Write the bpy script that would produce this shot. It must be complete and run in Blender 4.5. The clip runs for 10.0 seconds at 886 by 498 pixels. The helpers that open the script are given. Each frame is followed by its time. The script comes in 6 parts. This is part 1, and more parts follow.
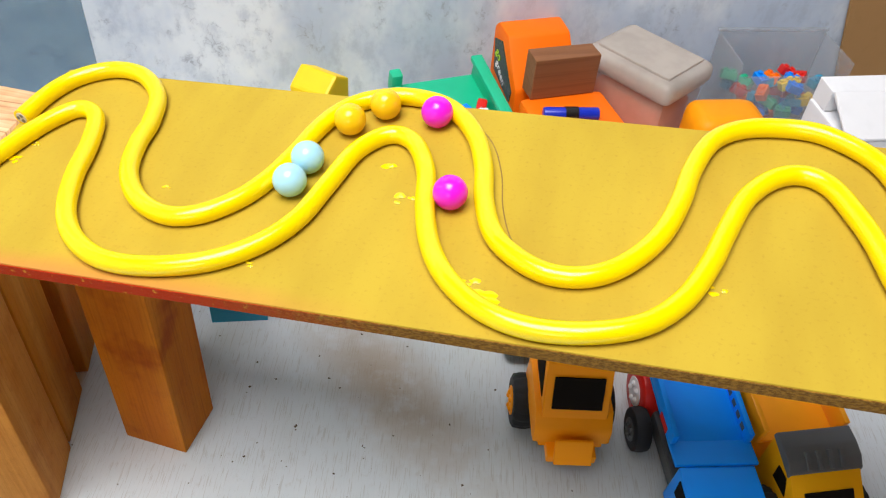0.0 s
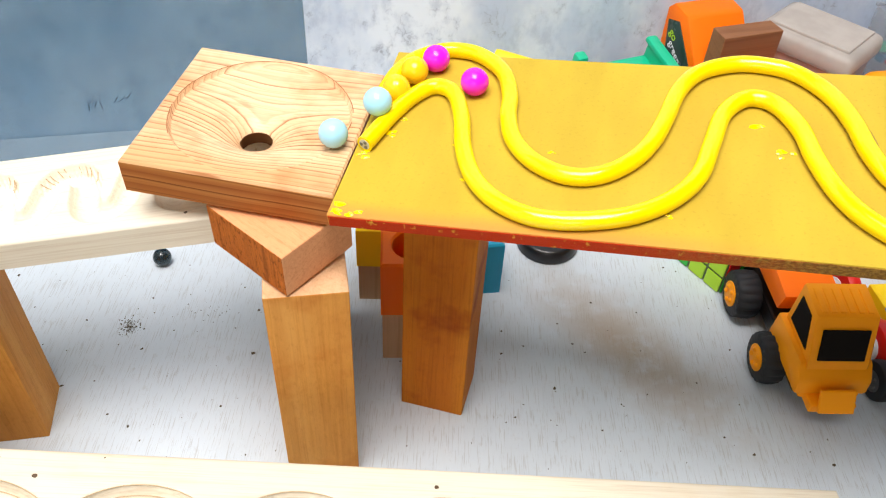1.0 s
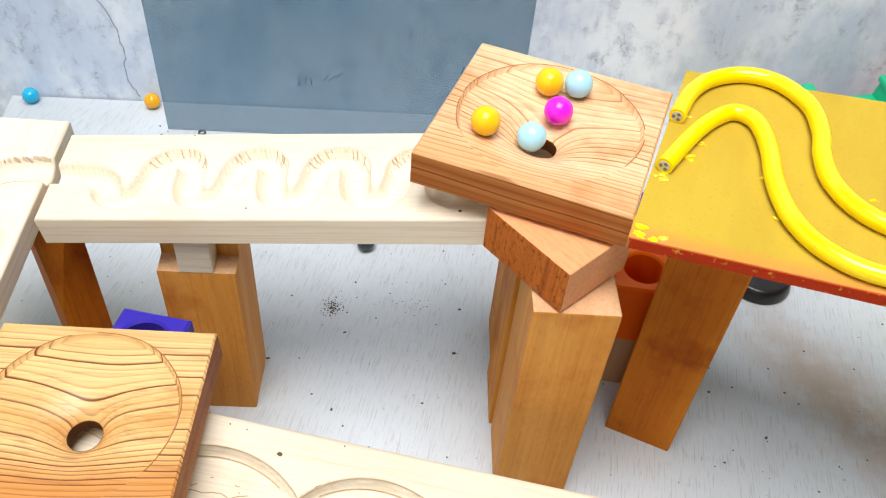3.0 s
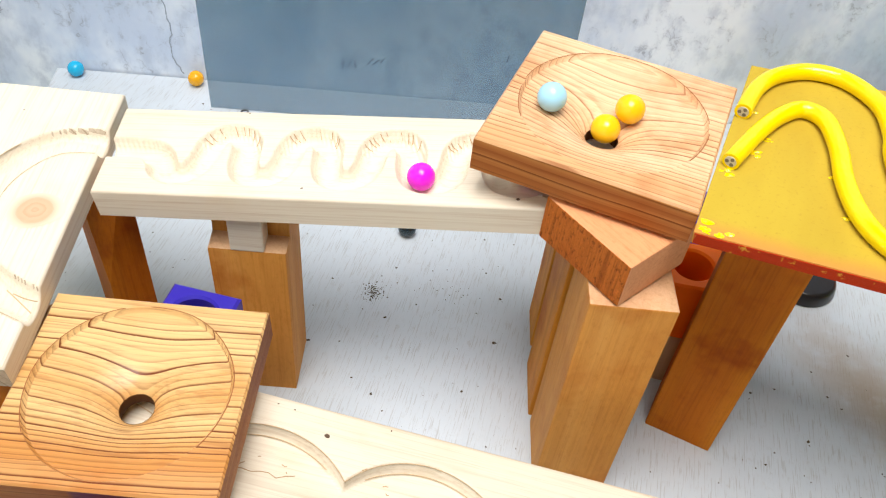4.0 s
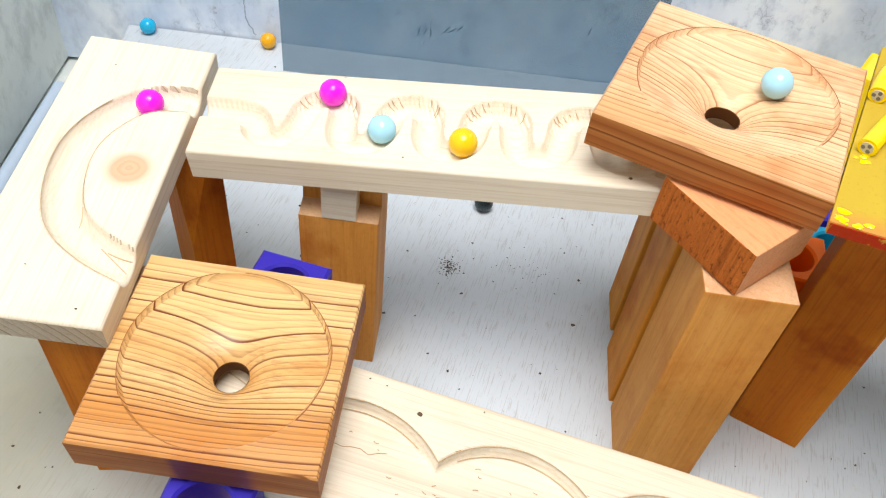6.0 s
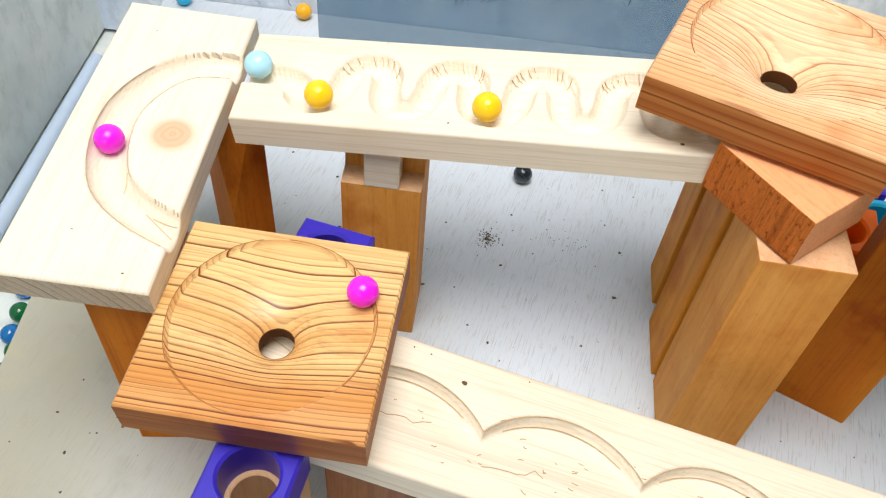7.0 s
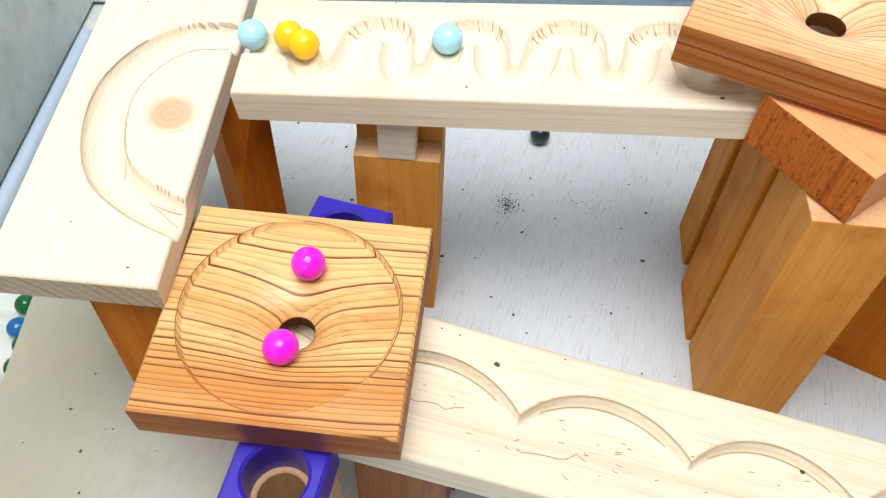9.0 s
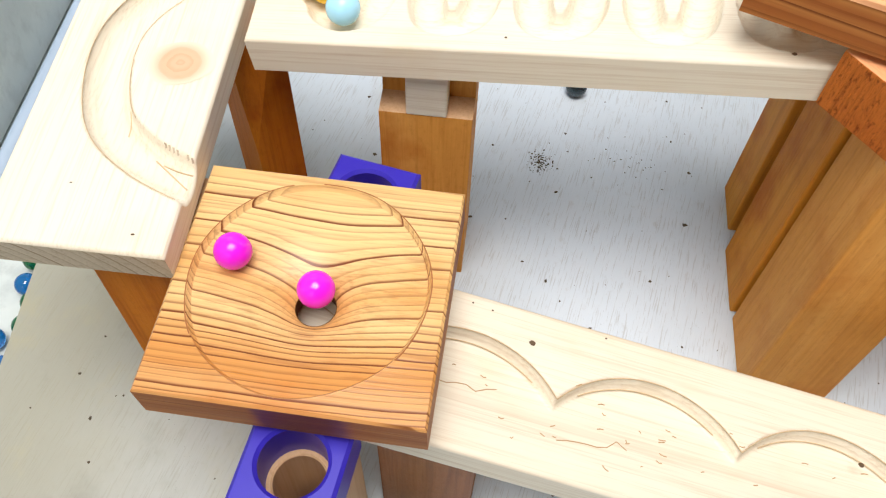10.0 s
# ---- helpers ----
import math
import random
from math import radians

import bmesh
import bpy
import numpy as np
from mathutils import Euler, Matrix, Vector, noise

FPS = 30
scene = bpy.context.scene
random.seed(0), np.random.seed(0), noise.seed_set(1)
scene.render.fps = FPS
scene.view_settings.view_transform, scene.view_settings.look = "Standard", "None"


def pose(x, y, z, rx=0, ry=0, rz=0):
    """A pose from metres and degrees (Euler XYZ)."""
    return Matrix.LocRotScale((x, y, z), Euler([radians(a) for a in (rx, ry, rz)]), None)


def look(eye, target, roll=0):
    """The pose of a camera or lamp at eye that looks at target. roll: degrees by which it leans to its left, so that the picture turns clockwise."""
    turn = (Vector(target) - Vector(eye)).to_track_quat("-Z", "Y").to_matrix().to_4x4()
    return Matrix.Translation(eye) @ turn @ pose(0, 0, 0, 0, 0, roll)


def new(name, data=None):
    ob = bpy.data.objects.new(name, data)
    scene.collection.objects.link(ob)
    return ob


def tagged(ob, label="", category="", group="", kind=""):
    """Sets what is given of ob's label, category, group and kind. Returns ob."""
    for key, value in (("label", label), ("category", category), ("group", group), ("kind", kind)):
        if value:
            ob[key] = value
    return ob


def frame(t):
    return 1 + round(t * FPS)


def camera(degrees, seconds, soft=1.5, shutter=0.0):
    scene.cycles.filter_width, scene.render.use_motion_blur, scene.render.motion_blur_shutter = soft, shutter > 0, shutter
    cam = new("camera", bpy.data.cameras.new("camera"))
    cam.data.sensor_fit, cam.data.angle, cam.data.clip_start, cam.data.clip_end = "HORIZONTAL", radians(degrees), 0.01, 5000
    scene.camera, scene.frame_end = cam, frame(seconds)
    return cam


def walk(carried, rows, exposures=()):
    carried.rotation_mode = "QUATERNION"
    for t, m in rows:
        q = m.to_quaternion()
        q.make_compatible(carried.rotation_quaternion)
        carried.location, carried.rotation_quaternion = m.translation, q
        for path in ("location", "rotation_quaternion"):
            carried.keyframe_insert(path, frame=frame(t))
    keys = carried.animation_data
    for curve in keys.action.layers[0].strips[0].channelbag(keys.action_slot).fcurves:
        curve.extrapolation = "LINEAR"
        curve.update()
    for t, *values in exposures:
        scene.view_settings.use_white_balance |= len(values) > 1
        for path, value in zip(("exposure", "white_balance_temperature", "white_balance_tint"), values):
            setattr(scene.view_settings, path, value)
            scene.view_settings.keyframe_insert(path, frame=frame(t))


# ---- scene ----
cam = camera(57.0, 10.0, 1.2)
PATH = [
    (0, (0.065, 0.14, 0.511), (0.082, 1.584, -0.873), 5.4),
    (0.5, (-0.053, 0.119, 0.507), (0.016, 1.56, -0.878), 4.9),
    (1, (-0.121, 0.095, 0.509), (-0.108, 1.533, -0.881), 3.4),
    (1.5, (-0.149, 0.087, 0.508), (-0.183, 1.518, -0.889), 2.3),
    (2, (-0.178, 0.098, 0.504), (-0.258, 1.527, -0.894), 4.0),
    (2.5, (-0.202, 0.101, 0.502), (-0.335, 1.533, -0.888), 4.7),
    (3, (-0.224, 0.103, 0.498), (-0.416, 1.513, -0.908), 5.4),
    (4.5, (-0.249, 0.099, 0.489), (-0.483, 1.474, -0.945), 6.7),
    (5, (-0.257, 0.102, 0.484), (-0.504, 1.46, -0.963), 6.8),
    (5.5, (-0.272, 0.103, 0.482), (-0.526, 1.446, -0.978), 7.5),
    (7, (-0.293, 0.098, 0.468), (-0.616, 1.367, -1.044), 5.8),
    (7.5, (-0.291, 0.099, 0.467), (-0.588, 1.35, -1.064), 5.9),
    (8, (-0.295, 0.098, 0.461), (-0.585, 1.337, -1.082), 5.6),
    (8.5, (-0.303, 0.105, 0.454), (-0.596, 1.318, -1.109), 4.1),
    (9, (-0.308, 0.118, 0.452), (-0.619, 1.309, -1.125), 2.8),
    (9.5, (-0.314, 0.137, 0.444), (-0.632, 1.268, -1.174), 2.3),
    (10, (-0.322, 0.144, 0.432), (-0.64, 1.215, -1.227), 2.2),
]
walk(cam, [(t, look(eye, target, roll)) for t, eye, target, roll in PATH], [(0, -0.03), (0.5, 0.08), (1.0, 0.17), (1.5, 0.10), (2.5, 0.04), (4.5, -0.01), (10, -0.03)])

# ---- light ----
world = bpy.data.worlds.new("world")
scene.world = world
world.use_nodes = True
world.node_tree.nodes["Background"].inputs[0].default_value = (0.8, 0.9, 1.0, 1)
world.node_tree.nodes["Background"].inputs[1].default_value = 0.1


def area_lamp(name, at, target, sx, sy, watts, colour):
    lamp = bpy.data.lights.new(name, "AREA")
    lamp.shape, lamp.size, lamp.size_y, lamp.energy, lamp.color = "RECTANGLE", sx, sy, watts, colour
    ob = new(name, lamp)
    ob.matrix_world = look(at, target)
    return ob


area_lamp("ceiling_light", (-0.28, 0.05, 1.80), (-0.20, 0.42, 0.0), 1.05, 1.05, 46, (1.0, 0.950, 0.925))
# unseen fill lamp, added in front to brighten faces turned to the camera
area_lamp("front_fill", (-0.60, -1.6, 1.05), (0.0, 0.5, 0.1), 1.1, 0.8, 8, (0.99, 0.96, 0.97))


# ---- materials ----
class Nodes:
    """A small builder for one node material."""

    def __init__(self, name, rough=0.5, spec=0.5):
        self.mat = bpy.data.materials.new(name)
        self.mat.use_nodes = True
        self.tree = self.mat.node_tree
        self.bsdf = self.tree.nodes["Principled BSDF"]
        self.bsdf.inputs["Roughness"].default_value = rough
        self.bsdf.inputs["Specular IOR Level"].default_value = spec
        self.coord = self.node("ShaderNodeTexCoord").outputs["Object"]

    def node(self, kind, operation=None, use_clamp=False, data_type=None, blend_type=None, noise_dimensions=None, feature=None, vector_type=None):
        n = self.tree.nodes.new(kind)
        if operation:
            n.operation = operation
        if use_clamp:
            n.use_clamp = True
        if data_type:
            n.data_type = data_type
        if blend_type:
            n.blend_type = blend_type
        if noise_dimensions:
            n.noise_dimensions = noise_dimensions
        if feature:
            n.feature = feature
        if vector_type:
            n.vector_type = vector_type
        return n

    def put(self, socket, value):
        if isinstance(value, bpy.types.NodeSocket):
            self.tree.links.new(value, socket)
        else:
            socket.default_value = value

    def math(self, op, a, b=0.0, clamp=False):
        n = self.node("ShaderNodeMath", operation=op, use_clamp=clamp)
        self.put(n.inputs[0], a)
        self.put(n.inputs[1], b)
        return n.outputs[0]

    def mapped(self, scale, offset=(0, 0, 0), turn=(0, 0, 0)):
        n = self.node("ShaderNodeMapping")
        self.put(n.inputs["Vector"], self.coord)
        n.inputs["Scale"].default_value = scale
        n.inputs["Location"].default_value = offset
        n.inputs["Rotation"].default_value = turn
        return n.outputs[0]

    def shifted(self, vector, amount=7.0):
        """The vector moved by a chance amount for each object."""
        info = self.node("ShaderNodeObjectInfo").outputs["Random"]
        n = self.node("ShaderNodeVectorMath", operation="ADD")
        self.put(n.inputs[0], vector)
        self.put(n.inputs[1], self.math("MULTIPLY", info, amount))
        return n.outputs[0]

    def noise(self, vector, scale=1.0, detail=3.0, rough=0.5):
        n = self.node("ShaderNodeTexNoise")
        self.put(n.inputs["Vector"], vector)
        n.inputs["Scale"].default_value, n.inputs["Detail"].default_value, n.inputs["Roughness"].default_value = scale, detail, rough
        return n.outputs["Fac"]

    def ramp(self, fac, stops):
        n = self.node("ShaderNodeValToRGB")
        self.put(n.inputs[0], fac)
        el = n.color_ramp.elements
        while len(el) < len(stops):
            el.new(0.5)
        for e, (p, c) in zip(el, stops):
            e.position, e.color = p, (*c, 1) if len(c) == 3 else c
        return n.outputs[0]

    def mix(self, fac, a, b, how="MIX"):
        n = self.node("ShaderNodeMix", data_type="RGBA", blend_type=how)
        self.put(n.inputs[0], fac)
        self.put(n.inputs[6], a if isinstance(a, bpy.types.NodeSocket) else (*a, 1))
        self.put(n.inputs[7], b if isinstance(b, bpy.types.NodeSocket) else (*b, 1))
        return n.outputs[2]

    def step(self, v, lo, hi):
        n = self.node("ShaderNodeMapRange")
        n.interpolation_type = "SMOOTHSTEP"
        self.put(n.inputs[0], v)
        n.inputs[1].default_value, n.inputs[2].default_value = lo, hi
        return n.outputs[0]

    def bump(self, height, strength=0.2, distance=0.001):
        n = self.node("ShaderNodeBump")
        n.inputs["Strength"].default_value, n.inputs["Distance"].default_value = strength, distance
        self.put(n.inputs["Height"], height)
        self.put(self.bsdf.inputs["Normal"], n.outputs[0])

    def done(self, colour, rough=None):
        self.put(self.bsdf.inputs["Base Color"], colour if isinstance(colour, bpy.types.NodeSocket) else (*colour, 1))
        if rough is not None:
            self.put(self.bsdf.inputs["Roughness"], rough)
        return self.mat


def wood(name, early, late, axis="x", rings=420.0, heart=(0.02, -0.25), wobble=0.006, contrast=0.7, rough=0.5, blotch=(0.9, 0.7, 0.5), blotch_amount=0.25, spec=0.35, relief=0.25, uneven=0.006,
         zone=None, zone_amount=0.0, streaks=0.15, sawn=0.0, sharp=0.72, smear=None, core=None):
    """Solid timber: rings round a heart line along the axis, each of its own strength, broad zones, fibre streaks, blotches and saw marks."""
    m = Nodes(name, rough, spec)
    turned = lambda l, c: {"x": (l, c, c), "y": (c, l, c), "z": (c, c, l)}[axis]
    along = turned(2.5, 9)
    warp = m.math("MULTIPLY", m.math("SUBTRACT", m.noise(m.shifted(m.mapped(along)), 1.0, 2.0), 0.5), wobble * 2)
    small = m.math("MULTIPLY", m.math("SUBTRACT", m.noise(m.shifted(m.mapped(turned(14, 60))), 1.0, 2.0), 0.5), wobble * 0.22)
    sep = m.node("ShaderNodeSeparateXYZ")
    m.put(sep.inputs[0], m.coord)
    a, b = {"x": ("Y", "Z"), "y": ("X", "Z"), "z": ("X", "Y")}[axis]
    p = m.math("SUBTRACT", sep.outputs[a], heart[0])
    q = m.math("SUBTRACT", sep.outputs[b], heart[1])
    r = m.math("SQRT", m.math("ADD", m.math("MULTIPLY", p, p), m.math("MULTIPLY", q, q)))
    r = m.math("ADD", m.math("ADD", r, warp), small)
    way = m.node("ShaderNodeCombineXYZ")
    m.put(way.inputs[0], m.math("MULTIPLY", r, 90.0))
    r = m.math("ADD", r, m.math("MULTIPLY", m.noise(way.outputs[0], 1.0, 2.0), uneven))
    turns = m.math("MULTIPLY", r, rings / 6.2832)
    ring = m.math("FRACT", turns)
    chance = m.node("ShaderNodeTexWhiteNoise", noise_dimensions="1D")
    m.put(chance.inputs["W"], m.math("FLOOR", turns))
    line = m.math("MULTIPLY", m.step(ring, sharp, 0.9), m.math("SUBTRACT", 1.0, m.step(ring, 0.93, 1.0)))
    line = m.math("MULTIPLY", line, m.math("ADD", 0.16, m.math("MULTIPLY", m.math("MULTIPLY", chance.outputs["Value"], chance.outputs["Value"]), 0.95)))
    soft = m.math("MULTIPLY", m.math("MULTIPLY", ring, m.math("SUBTRACT", 1.0, m.step(ring, 0.9, 1.0))), 0.22)
    line = m.math("MULTIPLY", m.math("ADD", line, soft), contrast, True)
    fibre = m.noise(m.mapped(turned(14, 700)), 1.0, 3.0, 0.65)
    base = early
    if zone:
        broad = m.node("ShaderNodeCombineXYZ")
        m.put(broad.inputs[0], m.math("MULTIPLY", r, 46.0))
        base = m.mix(m.math("MULTIPLY", m.step(m.noise(broad.outputs[0], 1.0, 2.0), 0.42, 0.62), zone_amount), early, zone)
    if core:
        inner, outer, tone, amount = core
        base = m.mix(m.math("MULTIPLY", m.step(r, inner, outer), amount), base, tone)
    base = m.mix(line, base, late)
    base = m.mix(m.math("MULTIPLY", m.step(fibre, 0.45, 0.75), 0.32), base, late)
    dash = m.noise(m.shifted(m.mapped(turned(9, 230))), 1.0, 3.0, 0.6)
    base = m.mix(m.math("MULTIPLY", m.step(dash, 0.56, 0.68), streaks), base, late)
    cloud = m.noise(m.shifted(m.mapped((18, 18, 18)), 3.0), 1.0, 4.0, 0.6)
    base = m.mix(m.math("MULTIPLY", m.step(cloud, 0.48, 0.72), blotch_amount), base, blotch, "MULTIPLY")
    # a band of another colour between lo and hi along x
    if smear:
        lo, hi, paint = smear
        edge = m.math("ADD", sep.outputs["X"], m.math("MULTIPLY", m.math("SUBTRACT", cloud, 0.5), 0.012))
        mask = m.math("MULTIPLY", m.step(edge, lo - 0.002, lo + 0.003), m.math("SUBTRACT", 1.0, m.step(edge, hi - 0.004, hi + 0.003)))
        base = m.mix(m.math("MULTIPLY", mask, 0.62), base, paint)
    height = m.math("ADD", fibre, m.math("MULTIPLY", line, -0.4))
    if sawn:
        torn = m.noise(m.mapped(turned(170, 420)), 1.0, 5.0, 0.7)
        base = m.mix(m.math("MULTIPLY", m.step(torn, 0.52, 0.66), sawn), base, late)
        base = m.mix(m.math("MULTIPLY", m.math("SUBTRACT", 1.0, m.step(torn, 0.30, 0.44)), sawn * 0.6), base, [min(1.0, k * 1.5) for k in early])
        height = m.math("ADD", m.math("MULTIPLY", torn, 2.0), fibre)
    m.bump(height, relief, 0.0004 if relief < 0.5 else 0.0016)
    return m.done(base, m.math("ADD", rough - 0.08, m.math("MULTIPLY", fibre, 0.16)))


def plastic(name, colour, rough=0.35, spec=0.5, dirt=0.12):
    m = Nodes(name, rough, spec)
    n = m.noise(m.mapped((60, 60, 60)), 1.0, 4.0)
    f = m.noise(m.mapped((900, 900, 900)), 1.0, 2.0)
    m.bump(f, 0.05, 0.0003)
    dark = tuple(c * 0.6 for c in colour)
    return m.done(m.mix(m.math("MULTIPLY", m.step(n, 0.5, 0.8), dirt), colour, dark), m.math("ADD", rough - 0.06, m.math("MULTIPLY", n, 0.14)))


CEDAR_A = wood("cedar_light", (0.85, 0.60, 0.36), (0.33, 0.110, 0.028), "x", 3000, (0.135, -0.13), 0.013, 0.85, 0.38, (0.78, 0.47, 0.27), 0.65, 0.3, 0.25, 0.0055, (0.68, 0.35, 0.13), 0.65, 0.25, core=(0.175, 0.195, (0.60, 0.29, 0.11), 0.35), sharp=0.6)
CEDAR_B = wood("cedar_warm", (0.81, 0.545, 0.235), (0.17, 0.042, 0.008), "x", 2700, (0.165, -0.115), 0.014, 1.0, 0.30, (0.84, 0.57, 0.32), 0.6, 0.35, 0.25, 0.0058, (0.64, 0.305, 0.075), 0.9, 0.3, core=(0.160, 0.198, (0.56, 0.20, 0.045), 0.5), sharp=0.6)
PINE = wood("pine", (0.80, 0.73, 0.59), (0.46, 0.30, 0.15), "x", 1000, (0.04, -0.55), 0.0022, 0.20, 0.55, (0.94, 0.86, 0.72), 0.35, 0.35, 0.25, 0.002, None, 0, 0.16)
PINE_Y = wood("pine_turn", (0.80, 0.73, 0.59), (0.46, 0.30, 0.15), "y", 1100, (0.04, -0.40), 0.0024, 0.25, 0.55, (0.94, 0.86, 0.72), 0.35, 0.35, 0.25, 0.002, None, 0, 0.16)
PINE_END = wood("pine_end_grain", (0.60, 0.51, 0.385), (0.22, 0.14, 0.075), "y", 1250, (-0.07, -0.10), 0.004, 0.9, 0.65, (0.85, 0.75, 0.62), 0.4, 0.25, 0.3, 0.002, None, 0, 0.2)
# sides of the first bowl: darker, redder cedar than its top
CEDAR_SIDE = wood("cedar_darker_side", (0.66, 0.295, 0.078), (0.17, 0.040, 0.007), "x", 1500, (0.05, -0.30), 0.010, 1.0, 0.5, (0.8, 0.5, 0.3), 0.6, 0.15, 0.3, 0.004, (0.34, 0.095, 0.018), 0.9, 0.4, sharp=0.5)
# sides of the second bowl, with a dark purple band across
CEDAR_SIDE_B = wood("cedar_purple_side", (0.50, 0.205, 0.055), (0.17, 0.042, 0.008), "x", 1500, (0.05, -0.30), 0.010, 0.8, 0.5, (0.8, 0.5, 0.3), 0.6, 0.15, 0.3, 0.004, (0.30, 0.09, 0.02), 0.9, 0.35, smear=(0.048, 0.084, (0.05, 0.012, 0.06)))
POST = wood("post_timber", (0.54, 0.150, 0.006), (0.24, 0.048, 0.002), "z", 620, (0.10, 0.08), 0.016, 0.18, 0.6, (0.50, 0.25, 0.13), 0.9, 0.14, 0.3, 0.010, (0.66, 0.225, 0.014), 0.8, 0.18, 0.14, 0.4)
POST_TAN = wood("post_tan_timber", (0.68, 0.300, 0.058), (0.42, 0.135, 0.018), "z", 620, (0.10, 0.08), 0.016, 0.16, 0.6, (0.74, 0.50, 0.30), 0.75, 0.14, 0.3, 0.010, (0.76, 0.385, 0.100), 0.8, 0.18, 0.22, 0.4)
POST_GOLD = wood("post_golden_timber", (0.62, 0.235, 0.022), (0.34, 0.095, 0.008), "z", 620, (0.10, 0.08), 0.016, 0.18, 0.6, (0.70, 0.46, 0.26), 0.8, 0.14, 0.3, 0.010, (0.72, 0.330, 0.055), 0.8, 0.2, 0.18, 0.4)
POST_END = wood("post_end_grain", (0.74, 0.47, 0.27), (0.50, 0.24, 0.10), "z", 900, (0.06, 0.05), 0.010, 0.2, 0.7, (0.80, 0.62, 0.46), 0.6, 0.25, 0.4, 0.006, None, 0, 0.1, 0.25)
POST_DARK = wood("post_dark_timber", (0.30, 0.105, 0.028), (0.15, 0.045, 0.010), "z", 800, (0.10, 0.08), 0.012, 0.3, 0.5, (0.66, 0.42, 0.26), 0.7, 0.35, 0.3, 0.006, None, 0, 0.4, 0.3, 0.4)
CHOCK = wood("red_timber", (0.77, 0.365, 0.170), (0.50, 0.165, 0.05), "x", 900, (0.05, -0.08), 0.01, 0.18, 0.75, (0.68, 0.46, 0.34), 0.7, 0.12, 0.4, 0.006, None, 0, 0.18, 0.25)
CHOCK_SAWN = wood("red_timber_sawn", (0.70, 0.200, 0.035), (0.15, 0.024, 0.003), "z", 900, (0.05, 0.08), 0.01, 0.2, 0.85, (0.62, 0.42, 0.32), 0.6, 0.10, 1.0, 0.006, None, 0, 0.4, 0.7)
# dark brown for the hole walls: the shade inside is put into the colour
HOLE_SHADE = plastic("shaded_drill_wall", (0.115, 0.042, 0.012), 0.7, 0.15)
MARBLE_BLUE = plastic("marble_pale_blue", (0.40, 0.74, 0.92), 0.16, 0.5, 0.05)
MARBLE_YELLOW = plastic("marble_yellow", (0.95, 0.58, 0.008), 0.16, 0.5, 0.05)
MARBLE_PINK = plastic("marble_magenta", (0.88, 0.015, 0.74), 0.16, 0.5, 0.05)
PIPE = plastic("pipe_yellow", (0.95, 0.72, 0.0), 0.14, 0.55, 0.08)
PURPLE = plastic("violet_plastic", (0.035, 0.022, 0.42), 0.35)


def mdf_material():
    m = Nodes("mustard_board", 0.65, 0.14)
    n = m.noise(m.mapped((30, 9, 30)), 1.0, 4.0)
    f = m.noise(m.mapped((500, 500, 500)), 1.0, 3.0)
    c = m.mix(m.step(n, 0.3, 0.75), (0.52, 0.375, 0.036), (0.45, 0.31, 0.030))
    c = m.mix(m.math("MULTIPLY", m.step(f, 0.55, 0.8), 0.3), c, (0.30, 0.16, 0.02))
    sep = m.node("ShaderNodeSeparateXYZ")
    m.put(sep.inputs[0], m.coord)
    edge = m.math("SUBTRACT", 1.0, m.step(m.math("ADD", sep.outputs["Y"], m.math("MULTIPLY", n, 0.012)), 0.004, 0.019))
    edge = m.math("MULTIPLY", edge, m.math("SUBTRACT", 1.0, m.step(sep.outputs["X"], 0.12, 0.24)))
    c = m.mix(m.math("MULTIPLY", edge, 0.75), c, (0.60, 0.22, 0.06))
    m.bump(f, 0.15, 0.0003)
    return m.done(c)


BOARD = mdf_material()


def red_edge_material():
    m = Nodes("red_painted_edge", 0.65, 0.12)
    sep = m.node("ShaderNodeSeparateXYZ")
    m.put(sep.inputs[0], m.coord)
    n = m.noise(m.mapped((260, 60, 200)), 1.0, 4.0)
    chips = m.step(n, 0.6, 0.72)
    red = m.mix(chips, (0.42, 0.030, 0.003), (0.62, 0.30, 0.03))
    fade = m.step(m.math("ADD", sep.outputs["X"], m.math("MULTIPLY", n, 0.05)), 0.15, 0.27)
    worn = m.noise(m.mapped((420, 60, 900)), 1.0, 4.0, 0.7)
    bare = m.mix(m.step(worn, 0.40, 0.62), (0.150, 0.068, 0.010), (0.30, 0.155, 0.022))
    m.bump(worn, 0.6, 0.0008)
    return m.done(m.mix(fade, red, bare))


RED_EDGE = red_edge_material()


